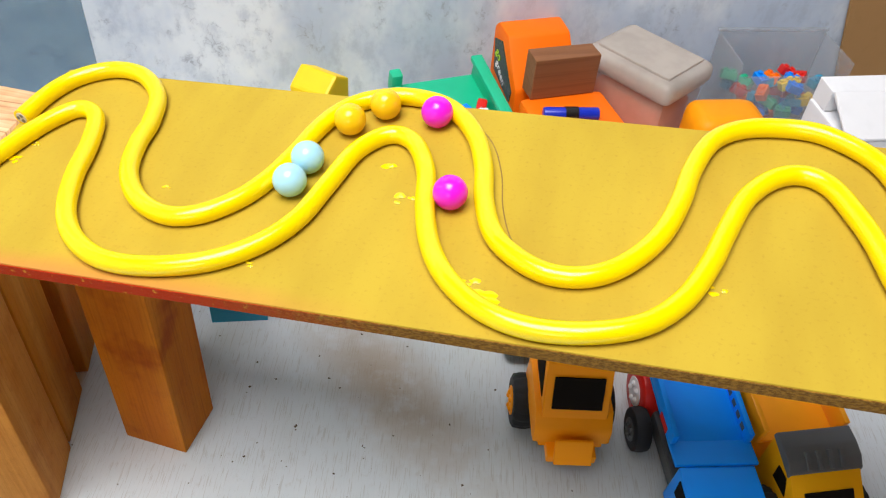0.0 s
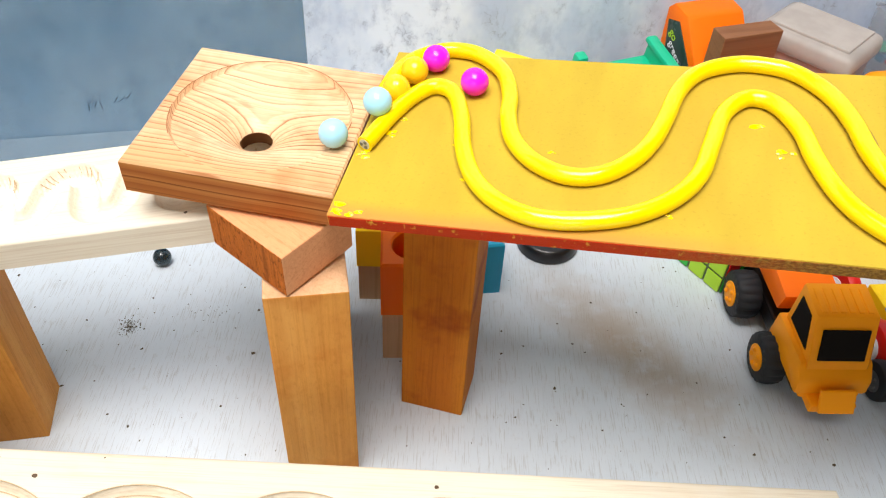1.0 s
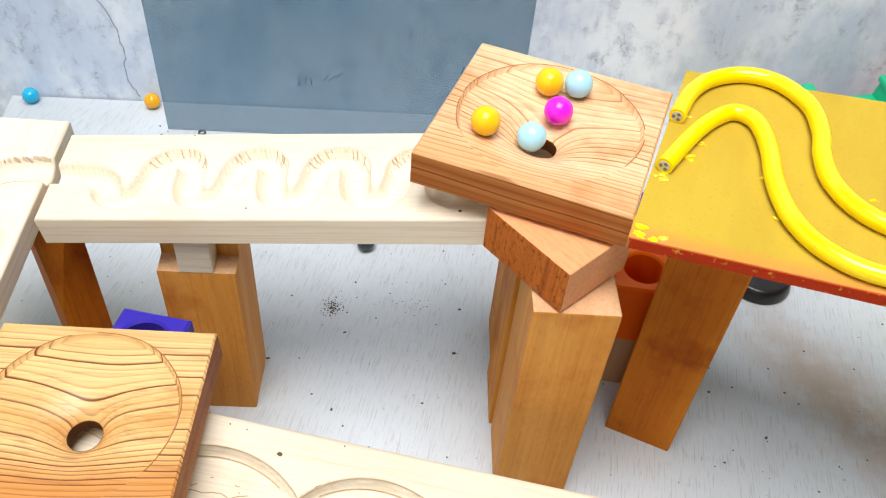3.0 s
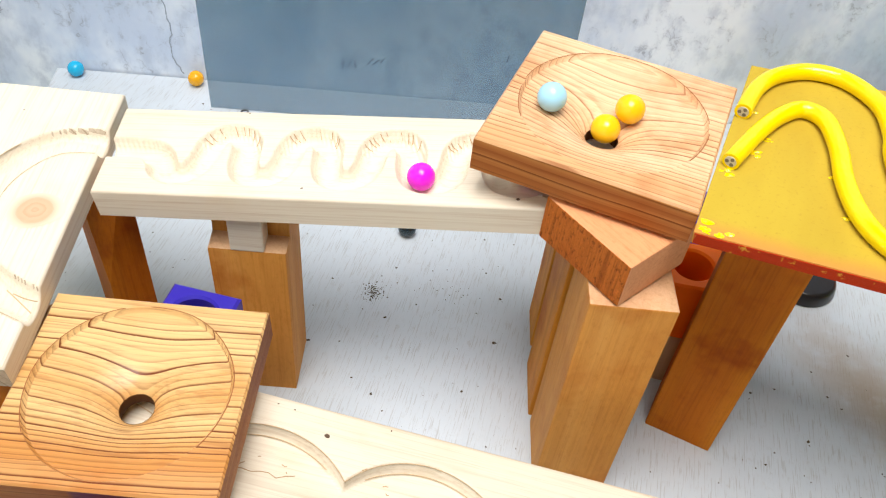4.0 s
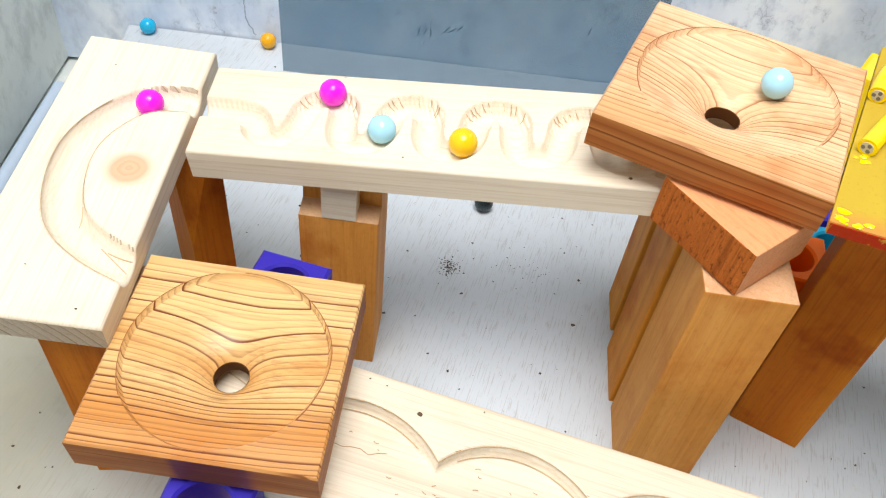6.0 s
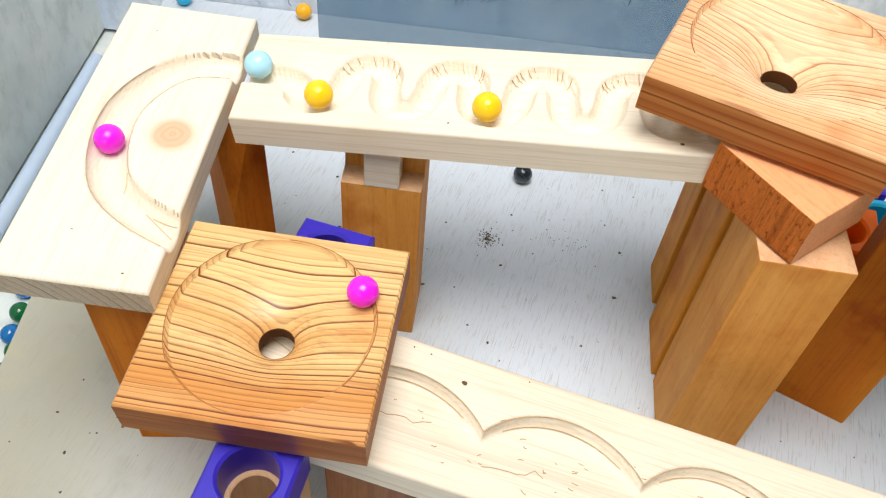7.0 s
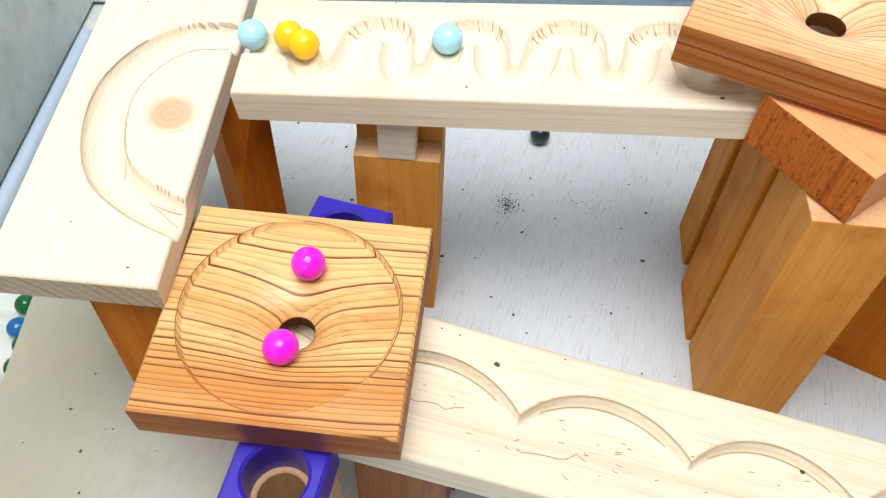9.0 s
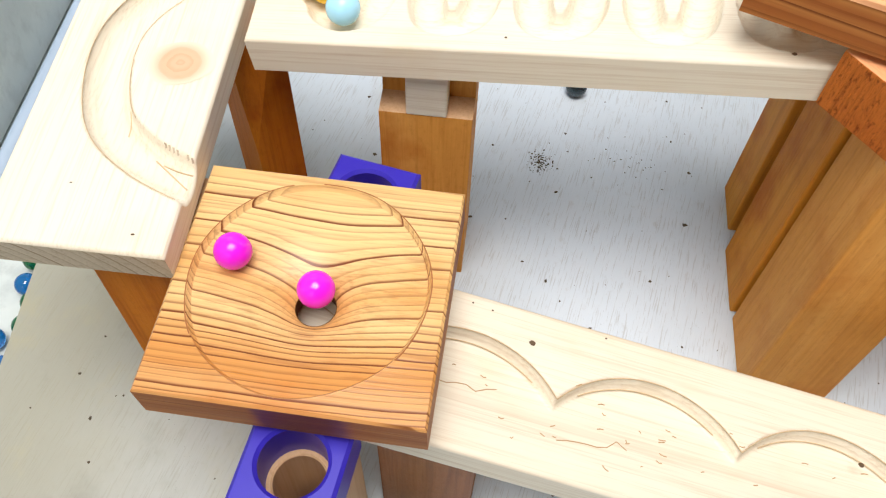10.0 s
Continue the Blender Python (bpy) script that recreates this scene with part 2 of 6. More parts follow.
def wall_material(name, pale, mid, veins=1.0):
    m = Nodes(name, 0.75, 0.2)
    big = m.noise(m.mapped((7, 7, 5)), 1.0, 5.0, 0.6)
    small = m.noise(m.mapped((45, 45, 30)), 1.0, 5.0, 0.65)
    warpv = m.node("ShaderNodeVectorMath", operation="ADD")
    m.put(warpv.inputs[0], m.mapped((6, 6, 4)))
    nz = m.node("ShaderNodeTexNoise")
    m.put(nz.inputs["Vector"], m.mapped((14, 14, 14)))
    nz.inputs["Detail"].default_value = 4
    m.put(warpv.inputs[1], nz.outputs["Color"])
    vor = m.node("ShaderNodeTexVoronoi", feature="DISTANCE_TO_EDGE")
    m.put(vor.inputs["Vector"], warpv.outputs[0])
    vor.inputs["Scale"].default_value = 1.0
    vein = m.math("SUBTRACT", 1.0, m.step(vor.outputs["Distance"], 0.0, 0.035))
    vein = m.math("MULTIPLY", vein, m.step(small, 0.45, 0.7))
    c = m.mix(m.step(big, 0.38, 0.62), mid, pale)
    c = m.mix(m.math("MULTIPLY", m.step(small, 0.45, 0.68), 0.5), c, [k * 0.75 for k in mid])
    c = m.mix(m.math("MULTIPLY", vein, 0.55 * veins), c, [k * 0.35 for k in mid])
    m.bump(small, 0.08, 0.001)
    return m.done(c)


WALL = wall_material("concrete_paper", (0.88, 0.945, 1.0), (0.58, 0.68, 0.83))
SIDE_WALL = wall_material("side_panel", (0.74, 0.79, 0.76), (0.60, 0.66, 0.64), 0.2)


def floor_material():
    m = Nodes("white_painted_plywood", 0.55, 0.3)
    streak = m.noise(m.mapped((420, 22, 1)), 1.0, 3.0, 0.6)
    cloud = m.noise(m.mapped((6, 5, 1)), 1.0, 5.0, 0.6)
    specks = m.node("ShaderNodeTexVoronoi")
    m.put(specks.inputs["Vector"], m.mapped((75, 75, 1)))
    dots = m.math("SUBTRACT", 1.0, m.step(specks.outputs["Distance"], 0.035, 0.075))
    dots = m.math("MULTIPLY", dots, m.step(m.noise(m.mapped((23, 31, 1)), 1.0, 2.0), 0.55, 0.62))
    c = m.mix(m.step(cloud, 0.35, 0.75), (0.60, 0.662, 0.715), (0.53, 0.585, 0.625))
    c = m.mix(m.math("MULTIPLY", m.step(streak, 0.55, 0.8), 0.2), c, (0.42, 0.46, 0.48))
    dash = m.noise(m.mapped((1100, 48, 1)), 1.0, 2.0, 0.6)
    c = m.mix(m.math("MULTIPLY", m.step(dash, 0.56, 0.64), 0.34), c, (0.30, 0.28, 0.25))
    c = m.mix(m.math("MULTIPLY", m.math("SUBTRACT", 1.0, m.step(dash, 0.30, 0.40)), 0.2), c, (0.70, 0.73, 0.74))
    grime = m.noise(m.mapped((160, 120, 1)), 1.0, 5.0, 0.7)
    c = m.mix(m.math("MULTIPLY", m.step(grime, 0.56, 0.72), 0.22), c, (0.33, 0.30, 0.25))
    stain = m.math("MULTIPLY", m.step(m.noise(m.mapped((9, 4, 1), (3.1, 0.4, 0)), 1.0, 4.0, 0.6), 0.57, 0.78), 0.45)
    c = m.mix(stain, c, (0.36, 0.27, 0.18))
    sep = m.node("ShaderNodeSeparateXYZ")
    m.put(sep.inputs[0], m.coord)
    smear = m.node("ShaderNodeMapping", vector_type="TEXTURE")
    m.put(smear.inputs["Vector"], m.coord)
    smear.inputs["Location"].default_value, smear.inputs["Rotation"].default_value, smear.inputs["Scale"].default_value = (0.035, 0.520, 0), (0, 0, radians(-48)), (0.135, 0.050, 1)
    far = m.node("ShaderNodeVectorMath", operation="LENGTH")
    m.put(far.inputs[0], smear.outputs[0])
    rag = m.noise(m.mapped((28, 28, 1)), 1.0, 5.0, 0.65)
    patch = m.math("SUBTRACT", 1.0, m.step(m.math("ADD", far.outputs["Value"], m.math("MULTIPLY", rag, 1.3)), 0.75, 1.75))
    c = m.mix(m.math("MULTIPLY", m.math("MULTIPLY", patch, m.step(rag, 0.20, 0.55)), 0.80), c, (0.37, 0.285, 0.195))
    # darker and yellower towards the front left, with mottled stains
    front_left = m.math("SUBTRACT", 1.0, m.step(m.math("ADD", sep.outputs["X"], m.math("MULTIPLY", cloud, 0.25)), -0.46, -0.20))
    front_left = m.math("MULTIPLY", front_left, m.math("SUBTRACT", 1.0, m.step(m.math("ADD", sep.outputs["Y"], m.math("MULTIPLY", cloud, 0.1)), 0.40, 0.60)))
    c = m.mix(m.math("MULTIPLY", front_left, 0.85), c, (0.35, 0.335, 0.245))
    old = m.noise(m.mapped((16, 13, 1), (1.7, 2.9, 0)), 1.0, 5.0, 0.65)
    c = m.mix(m.math("MULTIPLY", m.math("MULTIPLY", front_left, m.step(old, 0.50, 0.72)), 0.55), c, (0.47, 0.43, 0.24))
    c = m.mix(m.math("MULTIPLY", m.math("MULTIPLY", front_left, m.math("SUBTRACT", 1.0, m.step(old, 0.30, 0.46))), 0.45), c, (0.25, 0.25, 0.20))
    c = m.mix(dots, c, (0.10, 0.10, 0.09))
    m.bump(m.math("ADD", streak, dash), 0.25, 0.0005)
    return m.done(c)


FLOOR = floor_material()


# ---- building helpers ----
def mesh_object(name, verts, faces, material, parent=None, label="", smooth=False):
    me = bpy.data.meshes.new(name)
    me.from_pydata([tuple(v) for v in verts], [], faces)
    me.materials.append(material)
    if smooth:
        me.polygons.foreach_set("use_smooth", [True] * len(me.polygons))
    me.update()
    ob = new(name, me)
    if parent is not None:
        ob.parent = parent
    if label:
        ob["label"] = label
    return ob


def part(name, bm, material, parent=None, label="", smooth=None):
    """A bmesh as one mesh object under its thing. smooth: the angle under which edges are smoothed."""
    bmesh.ops.recalc_face_normals(bm, faces=bm.faces[:])
    if smooth:
        for f in bm.faces:
            f.smooth = True
        for e in bm.edges:
            e.smooth = len(e.link_faces) == 2 and e.calc_face_angle(0.0) < radians(smooth)
    me = bpy.data.meshes.new(name)
    bm.to_mesh(me)
    bm.free()
    me.materials.append(material)
    ob = new(name, me)
    if parent is not None:
        ob.parent = parent
    if label:
        ob["label"] = label
    return ob


def face_with(ob, material, test):
    """Gives the faces whose normal passes the test a second material."""
    ob.data.materials.append(material)
    for f in ob.data.polygons:
        if test(f.normal):
            f.material_index = len(ob.data.materials) - 1
    return ob


def thing(name, m, label, category, group="", kind=""):
    ob = new(name)
    ob.empty_display_size = 0.02
    ob.matrix_world = m
    return tagged(ob, label, category, group, kind)


def on_plane(a, b, x, y, z, heading):
    """The pose of a thing whose top lies on the slope z + a dx + b dy, at (x, y), turned by the heading."""
    n = Vector((-a, -b, 1)).normalized()
    h = radians(heading)
    u = Vector((math.cos(h), math.sin(h), 0))
    u = (u - n * u.dot(n)).normalized()
    v = n.cross(u)
    m = Matrix((u, v, n)).transposed().to_4x4()
    m.translation = (x, y, z)
    return m


def block(sx, sy, sz, bevel=0.0, at=(0, 0, 0), turn=None, bm=None, segments=2):
    """A box from its lower corner's middle: centred in x and y, standing on z = 0 of at."""
    bm = bm or bmesh.new()
    r = bmesh.ops.create_cube(bm, size=1.0)
    m = Matrix.Translation(at) @ (turn or Matrix()) @ Matrix.Translation((0, 0, sz / 2)) @ Matrix.Diagonal((sx, sy, sz, 1))
    bmesh.ops.transform(bm, matrix=m, verts=r["verts"])
    if bevel:
        edges = list({e for v in r["verts"] for e in v.link_edges})
        bmesh.ops.bevel(bm, geom=edges, offset=bevel, segments=segments, profile=0.6, affect="EDGES")
    return bm


def rod(r1, r2, h, m=Matrix(), n=24, bm=None, bevel=0.0):
    """A round bar along z from the origin of m."""
    bm = bm or bmesh.new()
    made = bmesh.ops.create_cone(bm, cap_ends=True, segments=n, radius1=r1, radius2=r2, depth=h)
    bmesh.ops.transform(bm, matrix=m @ Matrix.Translation((0, 0, h / 2)), verts=made["verts"])
    if bevel:
        rims = [e for e in {e for v in made["verts"] for e in v.link_edges} if any(len(f.verts) > 4 for f in e.link_faces)]
        bmesh.ops.bevel(bm, geom=rims, offset=bevel, segments=2, profile=0.5, affect="EDGES")
    return bm


def ball(r, at=(0, 0, 0), bm=None, u=24, v=16):
    bm = bm or bmesh.new()
    bmesh.ops.create_uvsphere(bm, u_segments=u, v_segments=v, radius=r, matrix=Matrix.Translation(at))
    return bm


def prism(profile, x0, x1, bevel=0.0):
    """A solid between x0 and x1 whose outline in y, z is given."""
    bm = bmesh.new()
    a = [bm.verts.new((x0, y, z)) for y, z in profile]
    b = [bm.verts.new((x1, y, z)) for y, z in profile]
    bm.faces.new(a)
    bm.faces.new(b[::-1])
    n = len(profile)
    for i in range(n):
        bm.faces.new((a[i], b[i], b[(i + 1) % n], a[(i + 1) % n]))
    if bevel:
        bmesh.ops.bevel(bm, geom=bm.edges[:], offset=bevel, segments=2, profile=0.6, affect="EDGES")
    return bm


def distance_to_path(U, V, path):
    """The distance of each grid point from a polyline."""
    best = np.full(U.shape, 1e9)
    for (x0, y0), (x1, y1) in zip(path[:-1], path[1:]):
        dx, dy = x1 - x0, y1 - y0
        s = np.clip(((U - x0) * dx + (V - y0) * dy) / (dx * dx + dy * dy + 1e-12), 0, 1)
        best = np.minimum(best, np.hypot(U - x0 - s * dx, V - y0 - s * dy))
    return best


def carved_plank(name, length, width, thick, depth, material, parent=None, step=0.001, worn=0.0018):
    """A plank from u, v = 0 with its top on z = 0, carved by depth(U, V), its top edges rounded."""
    nu, nv = int(round(length / step)) + 1, int(round(width / step)) + 1
    U, V = np.meshgrid(np.linspace(0, length, nu), np.linspace(0, width, nv), indexing="ij")
    edge = np.minimum(np.minimum(U, length - U), np.minimum(V, width - V))
    k = np.clip(1 - edge / worn, 0, 1)
    Z = -np.maximum(depth(U, V), 0) - worn * (1 - np.sqrt(1 - 0.98 * k * k))
    verts = np.stack([U, V, Z], -1).reshape(-1, 3).tolist()
    at = lambda i, j: i * nv + j
    faces = [(at(i, j), at(i + 1, j), at(i + 1, j + 1), at(i, j + 1)) for i in range(nu - 1) for j in range(nv - 1)]
    ring = [at(i, 0) for i in range(nu)] + [at(nu - 1, j) for j in range(1, nv)] + [at(i, nv - 1) for i in range(nu - 2, -1, -1)] + [at(0, j) for j in range(nv - 2, 0, -1)]
    low = len(verts)
    verts += [(verts[i][0], verts[i][1], -thick) for i in ring]
    n = len(ring)
    top_faces = len(faces)
    faces += [(ring[i], low + i, low + (i + 1) % n, ring[(i + 1) % n]) for i in range(n)]
    faces.append(tuple(low + i for i in range(n - 1, -1, -1)))
    ob = mesh_object(name, verts, faces, material, parent)
    ob.data.polygons.foreach_set("use_smooth", [i < top_faces for i in range(len(faces))])
    return ob


def funnel_drop(f):
    """How far the funnel lies under the block's top, from f = 0 at the hole to 1 at the rim."""
    lip = 0.0024 * min(1.0, (1 - f) / 0.04) ** 0.7 if f < 1 else 0.0
    return lip + 0.0045 * (1 - f) ** 1.25 + 0.0067 * math.exp(-f / 0.17)


def bowl_block(name, sx, sy, thick, centre, rim, hole_at, hole, material, side, parent=None, spokes=192):
    """A square block from u, v = 0 with a funnel turned into its top; the hole through it sits a little off the bowl's centre."""
    cx, cy = centre
    hx, hy = hole_at
    corners = [math.atan2(y - cy, x - cx) for x in (0, sx) for y in (0, sy)]
    angles = sorted([2 * math.pi * i / spokes - math.pi for i in range(spokes)] + corners)
    wobble = lambda a: 1 + 0.006 * math.sin(3 * a + 1) + 0.004 * math.sin(7 * a)
    steps = sorted([0.9905, 0.981, 0.962, 0.943] + [(i / 44) ** 1.4 for i in range(45)])
    rows = []
    for a in angles:
        c, s, big = math.cos(a), math.sin(a), rim * wobble(a)
        row = [(hx + hole * 1.02 * c, hy + hole * 1.02 * s, -thick), (hx + hole * 0.98 * c, hy + hole * 0.98 * s, -0.0152)]
        for f in steps:
            ox, oy, q = hx + (cx - hx) * f, hy + (cy - hy) * f, hole + f * (big - hole)
            row.append((ox + q * c, oy + q * s, -funnel_drop(f)))
        far = min(((sx - cx) / c if c > 1e-9 else -cx / c if c < -1e-9 else 9), ((sy - cy) / s if s > 1e-9 else -cy / s if s < -1e-9 else 9))
        far = max(far, big + 0.0012)
        row.append((cx + (big + 0.0007) * c, cy + (big + 0.0007) * s, -0.0001))
        edge = (min(max(cx + far * c, 0), sx), min(max(cy + far * s, 0), sy))
        inset = min(0.0012, max(0.0003, (far - big - 0.0007) * 0.6))
        row += [(cx + (far - inset) * c, cy + (far - inset) * s, 0.0), (*edge, -inset), (*edge, -thick)]
        rows.append(row)
    n, k = len(rows), len(rows[0])
    verts = [v for row in rows for v in row]
    faces = []
    for i in range(n):
        j = (i + 1) % n
        faces += [(i * k + q, i * k + q + 1, j * k + q + 1, j * k + q) for q in range(k - 1)]
        faces.append((i * k + k - 1, i * k, j * k, j * k + k - 1))
    ob = mesh_object(name, verts, faces, material, parent)
    bm = bmesh.new()
    bm.from_mesh(ob.data)
    bmesh.ops.remove_doubles(bm, verts=bm.verts[:], dist=1e-6)
    bmesh.ops.recalc_face_normals(bm, faces=bm.faces[:])
    for f in bm.faces:
        f.smooth = True
    for e in bm.edges:
        e.smooth = len(e.link_faces) == 2 and e.calc_face_angle(0.0) < radians(30)
    for f in bm.faces:
        outer = max(max(abs(v.co.x - cx), abs(v.co.y - cy)) for v in f.verts) > rim * 0.95
        if outer and abs(f.normal.z) < 0.2 and min(v.co.z for v in f.verts) < -thick * 0.9:
            f.material_index = 1
        # walls of the hole get the painted shade colour
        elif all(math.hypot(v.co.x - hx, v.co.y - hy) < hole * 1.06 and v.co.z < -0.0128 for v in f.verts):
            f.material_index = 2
    bm.to_mesh(ob.data)
    bm.free()
    ob.data.materials.append(side)
    ob.data.materials.append(HOLE_SHADE)
    return ob


def smooth_path(points, per=8):
    """A smooth curve through the points (Catmull-Rom)."""
    p = [points[0], *points, points[-1]]
    out = []
    for i in range(1, len(p) - 2):
        for k in range(per):
            t = k / per
            out.append(tuple(0.5 * (2 * b + (c - a) * t + (2 * a - 5 * b + 4 * c - d) * t * t + (3 * b - a - 3 * c + d) * t**3) for a, b, c, d in zip(p[i - 1], p[i], p[i + 1], p[i + 2])))
    return out + [tuple(points[-1])]


def tube(path, r, n=14, bm=None):
    """A round bar along a path of 3D points, capped."""
    bm = bm or bmesh.new()
    pts = [Vector(p) for p in path]
    rings = []
    for i, p in enumerate(pts):
        d = (pts[min(i + 1, len(pts) - 1)] - pts[max(i - 1, 0)]).normalized()
        side = d.cross(Vector((0, 0, 1)))
        side = side.normalized() if side.length > 1e-4 else Vector((1, 0, 0))
        up = side.cross(d)
        rings.append([bm.verts.new(p + r * (math.cos(a) * side + math.sin(a) * up)) for a in [2 * math.pi * k / n for k in range(n)]])
    for a, b in zip(rings[:-1], rings[1:]):
        for k in range(n):
            bm.faces.new((a[k], a[(k + 1) % n], b[(k + 1) % n], b[k]))
    bm.faces.new(rings[0][::-1])
    bm.faces.new(rings[-1])
    return bm


# ---- the setting ----
WALL_TURN = 12.4
WALL_POSE = pose(-0.61, 0.737, 0, 0, 0, WALL_TURN)


def setting():
    # the play floor, a painted plywood sheet whose side edge stops short of the side panel
    outline = [(-0.757, 0.702), (-0.628, 0.288), (-0.43, -0.35), (1.35, -0.35), (1.35, 1.167), (-0.61, 0.735)]
    bm = bmesh.new()
    low = [bm.verts.new((x, y, -0.018)) for x, y in outline]
    top = [bm.verts.new((x, y, 0)) for x, y in outline]
    bm.faces.new(top)
    bm.faces.new(low[::-1])
    for i in range(len(outline)):
        j = (i + 1) % len(outline)
        bm.faces.new((low[i], low[j], top[j], top[i]))
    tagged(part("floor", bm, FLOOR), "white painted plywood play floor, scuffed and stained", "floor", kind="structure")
    tagged(part("ground", block(3.6, 3.6, 0.02, at=(0.3, -0.4, -0.075)), SIDE_WALL), "grey-green painted base board below the play floor", "base", kind="structure")
    bm = block(2.6, 0.02, 1.0, at=(0.95, 0.01, -0.05))
    w = tagged(part("wall_back", bm, WALL), "blue-grey concrete-patterned wall covering with fine cracks", "wall", kind="structure")
    w.matrix_world = WALL_POSE
    bm = block(0.016, 1.6, 1.0, at=(0, -0.8, -0.05))
    w = tagged(part("wall_side", bm, SIDE_WALL), "grey-green side panel with worn paint", "wall", kind="structure")
    w.matrix_world = pose(-0.842, 0.700, 0, 0, 0, 14.3)
    # unseen dark grey room added round the play corner, keeping bounced light low
    room = plastic("room_grey", (0.15, 0.155, 0.165), 0.8, 0.2)
    tagged(part("wall_front", block(3.6, 0.02, 2.6, at=(0.3, -2.2, -0.05)), room), "unseen plain dark grey wall, added to close the room", "wall", kind="structure")
    tagged(part("wall_right", block(0.02, 3.6, 2.6, at=(2.1, -0.4, -0.05)), room), "unseen plain dark grey wall, added to close the room", "wall", kind="structure")
    tagged(part("wall_left", block(0.02, 3.6, 2.6, at=(-1.5, -0.4, -0.05)), room), "unseen plain dark grey wall, added to close the room", "wall", kind="structure")
    tagged(part("wall_far", block(3.6, 0.02, 2.6, at=(0.3, 1.4, -0.05)), room), "unseen plain dark grey wall, added to close the room", "wall", kind="structure")
    tagged(part("ceiling", block(3.6, 3.6, 0.02, at=(0.3, -0.4, 2.55)), room), "unseen plain dark grey ceiling, added to close the room", "ceiling", kind="structure")


setting()


# ---- the marble run ----
BOARD_POSE = on_plane(0.13, 0.05, -0.175, 0.394, 0.239, -10.5)
BOWL_A_POSE = on_plane(-0.0055, 0.036, -0.2883, 0.4235, 0.2427, -9.1)
BOWL_B_POSE = on_plane(0.0134, 0.0424, -0.4687, 0.2296, 0.1449, 10.1)
WAVE_POSE = on_plane(0.11, 0.03, -0.4918, 0.3868, 0.178, 8.6)
TURN_POSE = on_plane(-0.0392, 0.0718, -0.5512, 0.2615, 0.1635, 12.4)
SCALLOP_POSE = on_plane(-0.17, 0.0, -0.4465, 0.2485, 0.1276, 5.65)

PIPE_R = 0.0046
BACK_PIPE = [(.002, .092), (.005, .115), (.0135, .131), (.030, .1405), (.049, .1375), (.066, .1215), (.0735, .100), (.0755, .082), (.0815, .0625), (.0945, .0465), (.112, .038), (.128, .0405), (.142, .0525),
    (.151, .068), (.157, .0875), (.163, .1125), (.173, .130), (.188, .139), (.204, .141), (.223, .135), (.239, .117), (.248, .095), (.253, .0725), (.261, .0525), (.273, .0405), (.288, .0338), (.304, .0355),
    (.318, .0455), (.330, .0635), (.337, .0857), (.341, .107), (.349, .1286), (.362, .140), (.3795, .144), (.397, .1425), (.413, .1328), (.4227, .1208), (.430, .100), (.436, .075), (.450, .050)]
FRONT_PIPE = [(.004, .050), (.0125, .078), (.021, .096), (.0305, .1045), (.042, .099), (.0505, .079), (.0565, .054), (.066, .032), (.080, .0165), (.099, .0075), (.121, .0075), (.145, .0145), (.163, .028),
    (.1745, .046), (.1802, .070), (.1862, .0955), (.198, .1095), (.2115, .106), (.2225, .087), (.228, .064), (.236, .0415), (.2475, .0242), (.2644, .0109), (.284, .0052), (.3065, .007), (.3267, .015),
    (.3406, .0297), (.3496, .0493), (.356, .070), (.364, .0921), (.3758, .107), (.388, .1115), (.399, .1055), (.4077, .0892), (.4137, .0737), (.4215, .046), (.434, .025), (.452, .0115), (.475, .006)]


def knot_material(name, ring, heart, edge):
    m = Nodes(name, 0.55, 0.3)
    d = m.node("ShaderNodeVectorMath", operation="LENGTH")
    m.put(d.inputs[0], m.coord)
    w = m.math("ADD", d.outputs["Value"], m.math("MULTIPLY", m.noise(m.mapped((120, 120, 120)), 1.0, 3.0), 0.004))
    lines = m.step(m.math("FRACT", m.math("MULTIPLY", w, 260.0)), 0.3, 0.9)
    c = m.mix(m.math("MULTIPLY", lines, 0.22), ring, heart)
    return m.done(m.mix(m.step(d.outputs["Value"], 0.007, 0.0148), c, edge))


KNOT = knot_material("pale_knot", (0.64, 0.435, 0.275), (0.40, 0.21, 0.10), (0.76, 0.68, 0.53))
DARK_KNOT = knot_material("dark_knot", (0.12, 0.075, 0.04), (0.05, 0.03, 0.02), (0.1, 0.06, 0.03))
PENCIL = plastic("pencil_line", (0.24, 0.15, 0.03), 0.8)
GREY_CORE = plastic("cable_wires", (0.16, 0.15, 0.12), 0.5)
CORE = plastic("cable_core", (0.60, 0.57, 0.45), 0.6)


def knot(parent, u, v, rx, ry, material):
    """A knot grown in the top of a plank."""
    ring = [(rx * math.cos(a) * (1 + 0.08 * math.sin(3 * a + u * 900)), ry * math.sin(a) * (1 + 0.08 * math.sin(2 * a + v * 700)), 0.0002) for a in [2 * math.pi * k / 28 for k in range(28)]]
    ob = mesh_object("knot", [(0, 0, 0.0002)] + ring, [(0, k + 1, (k + 1) % 28 + 1) for k in range(28)], material, parent)
    ob.location = (u, v, 0)
    return ob


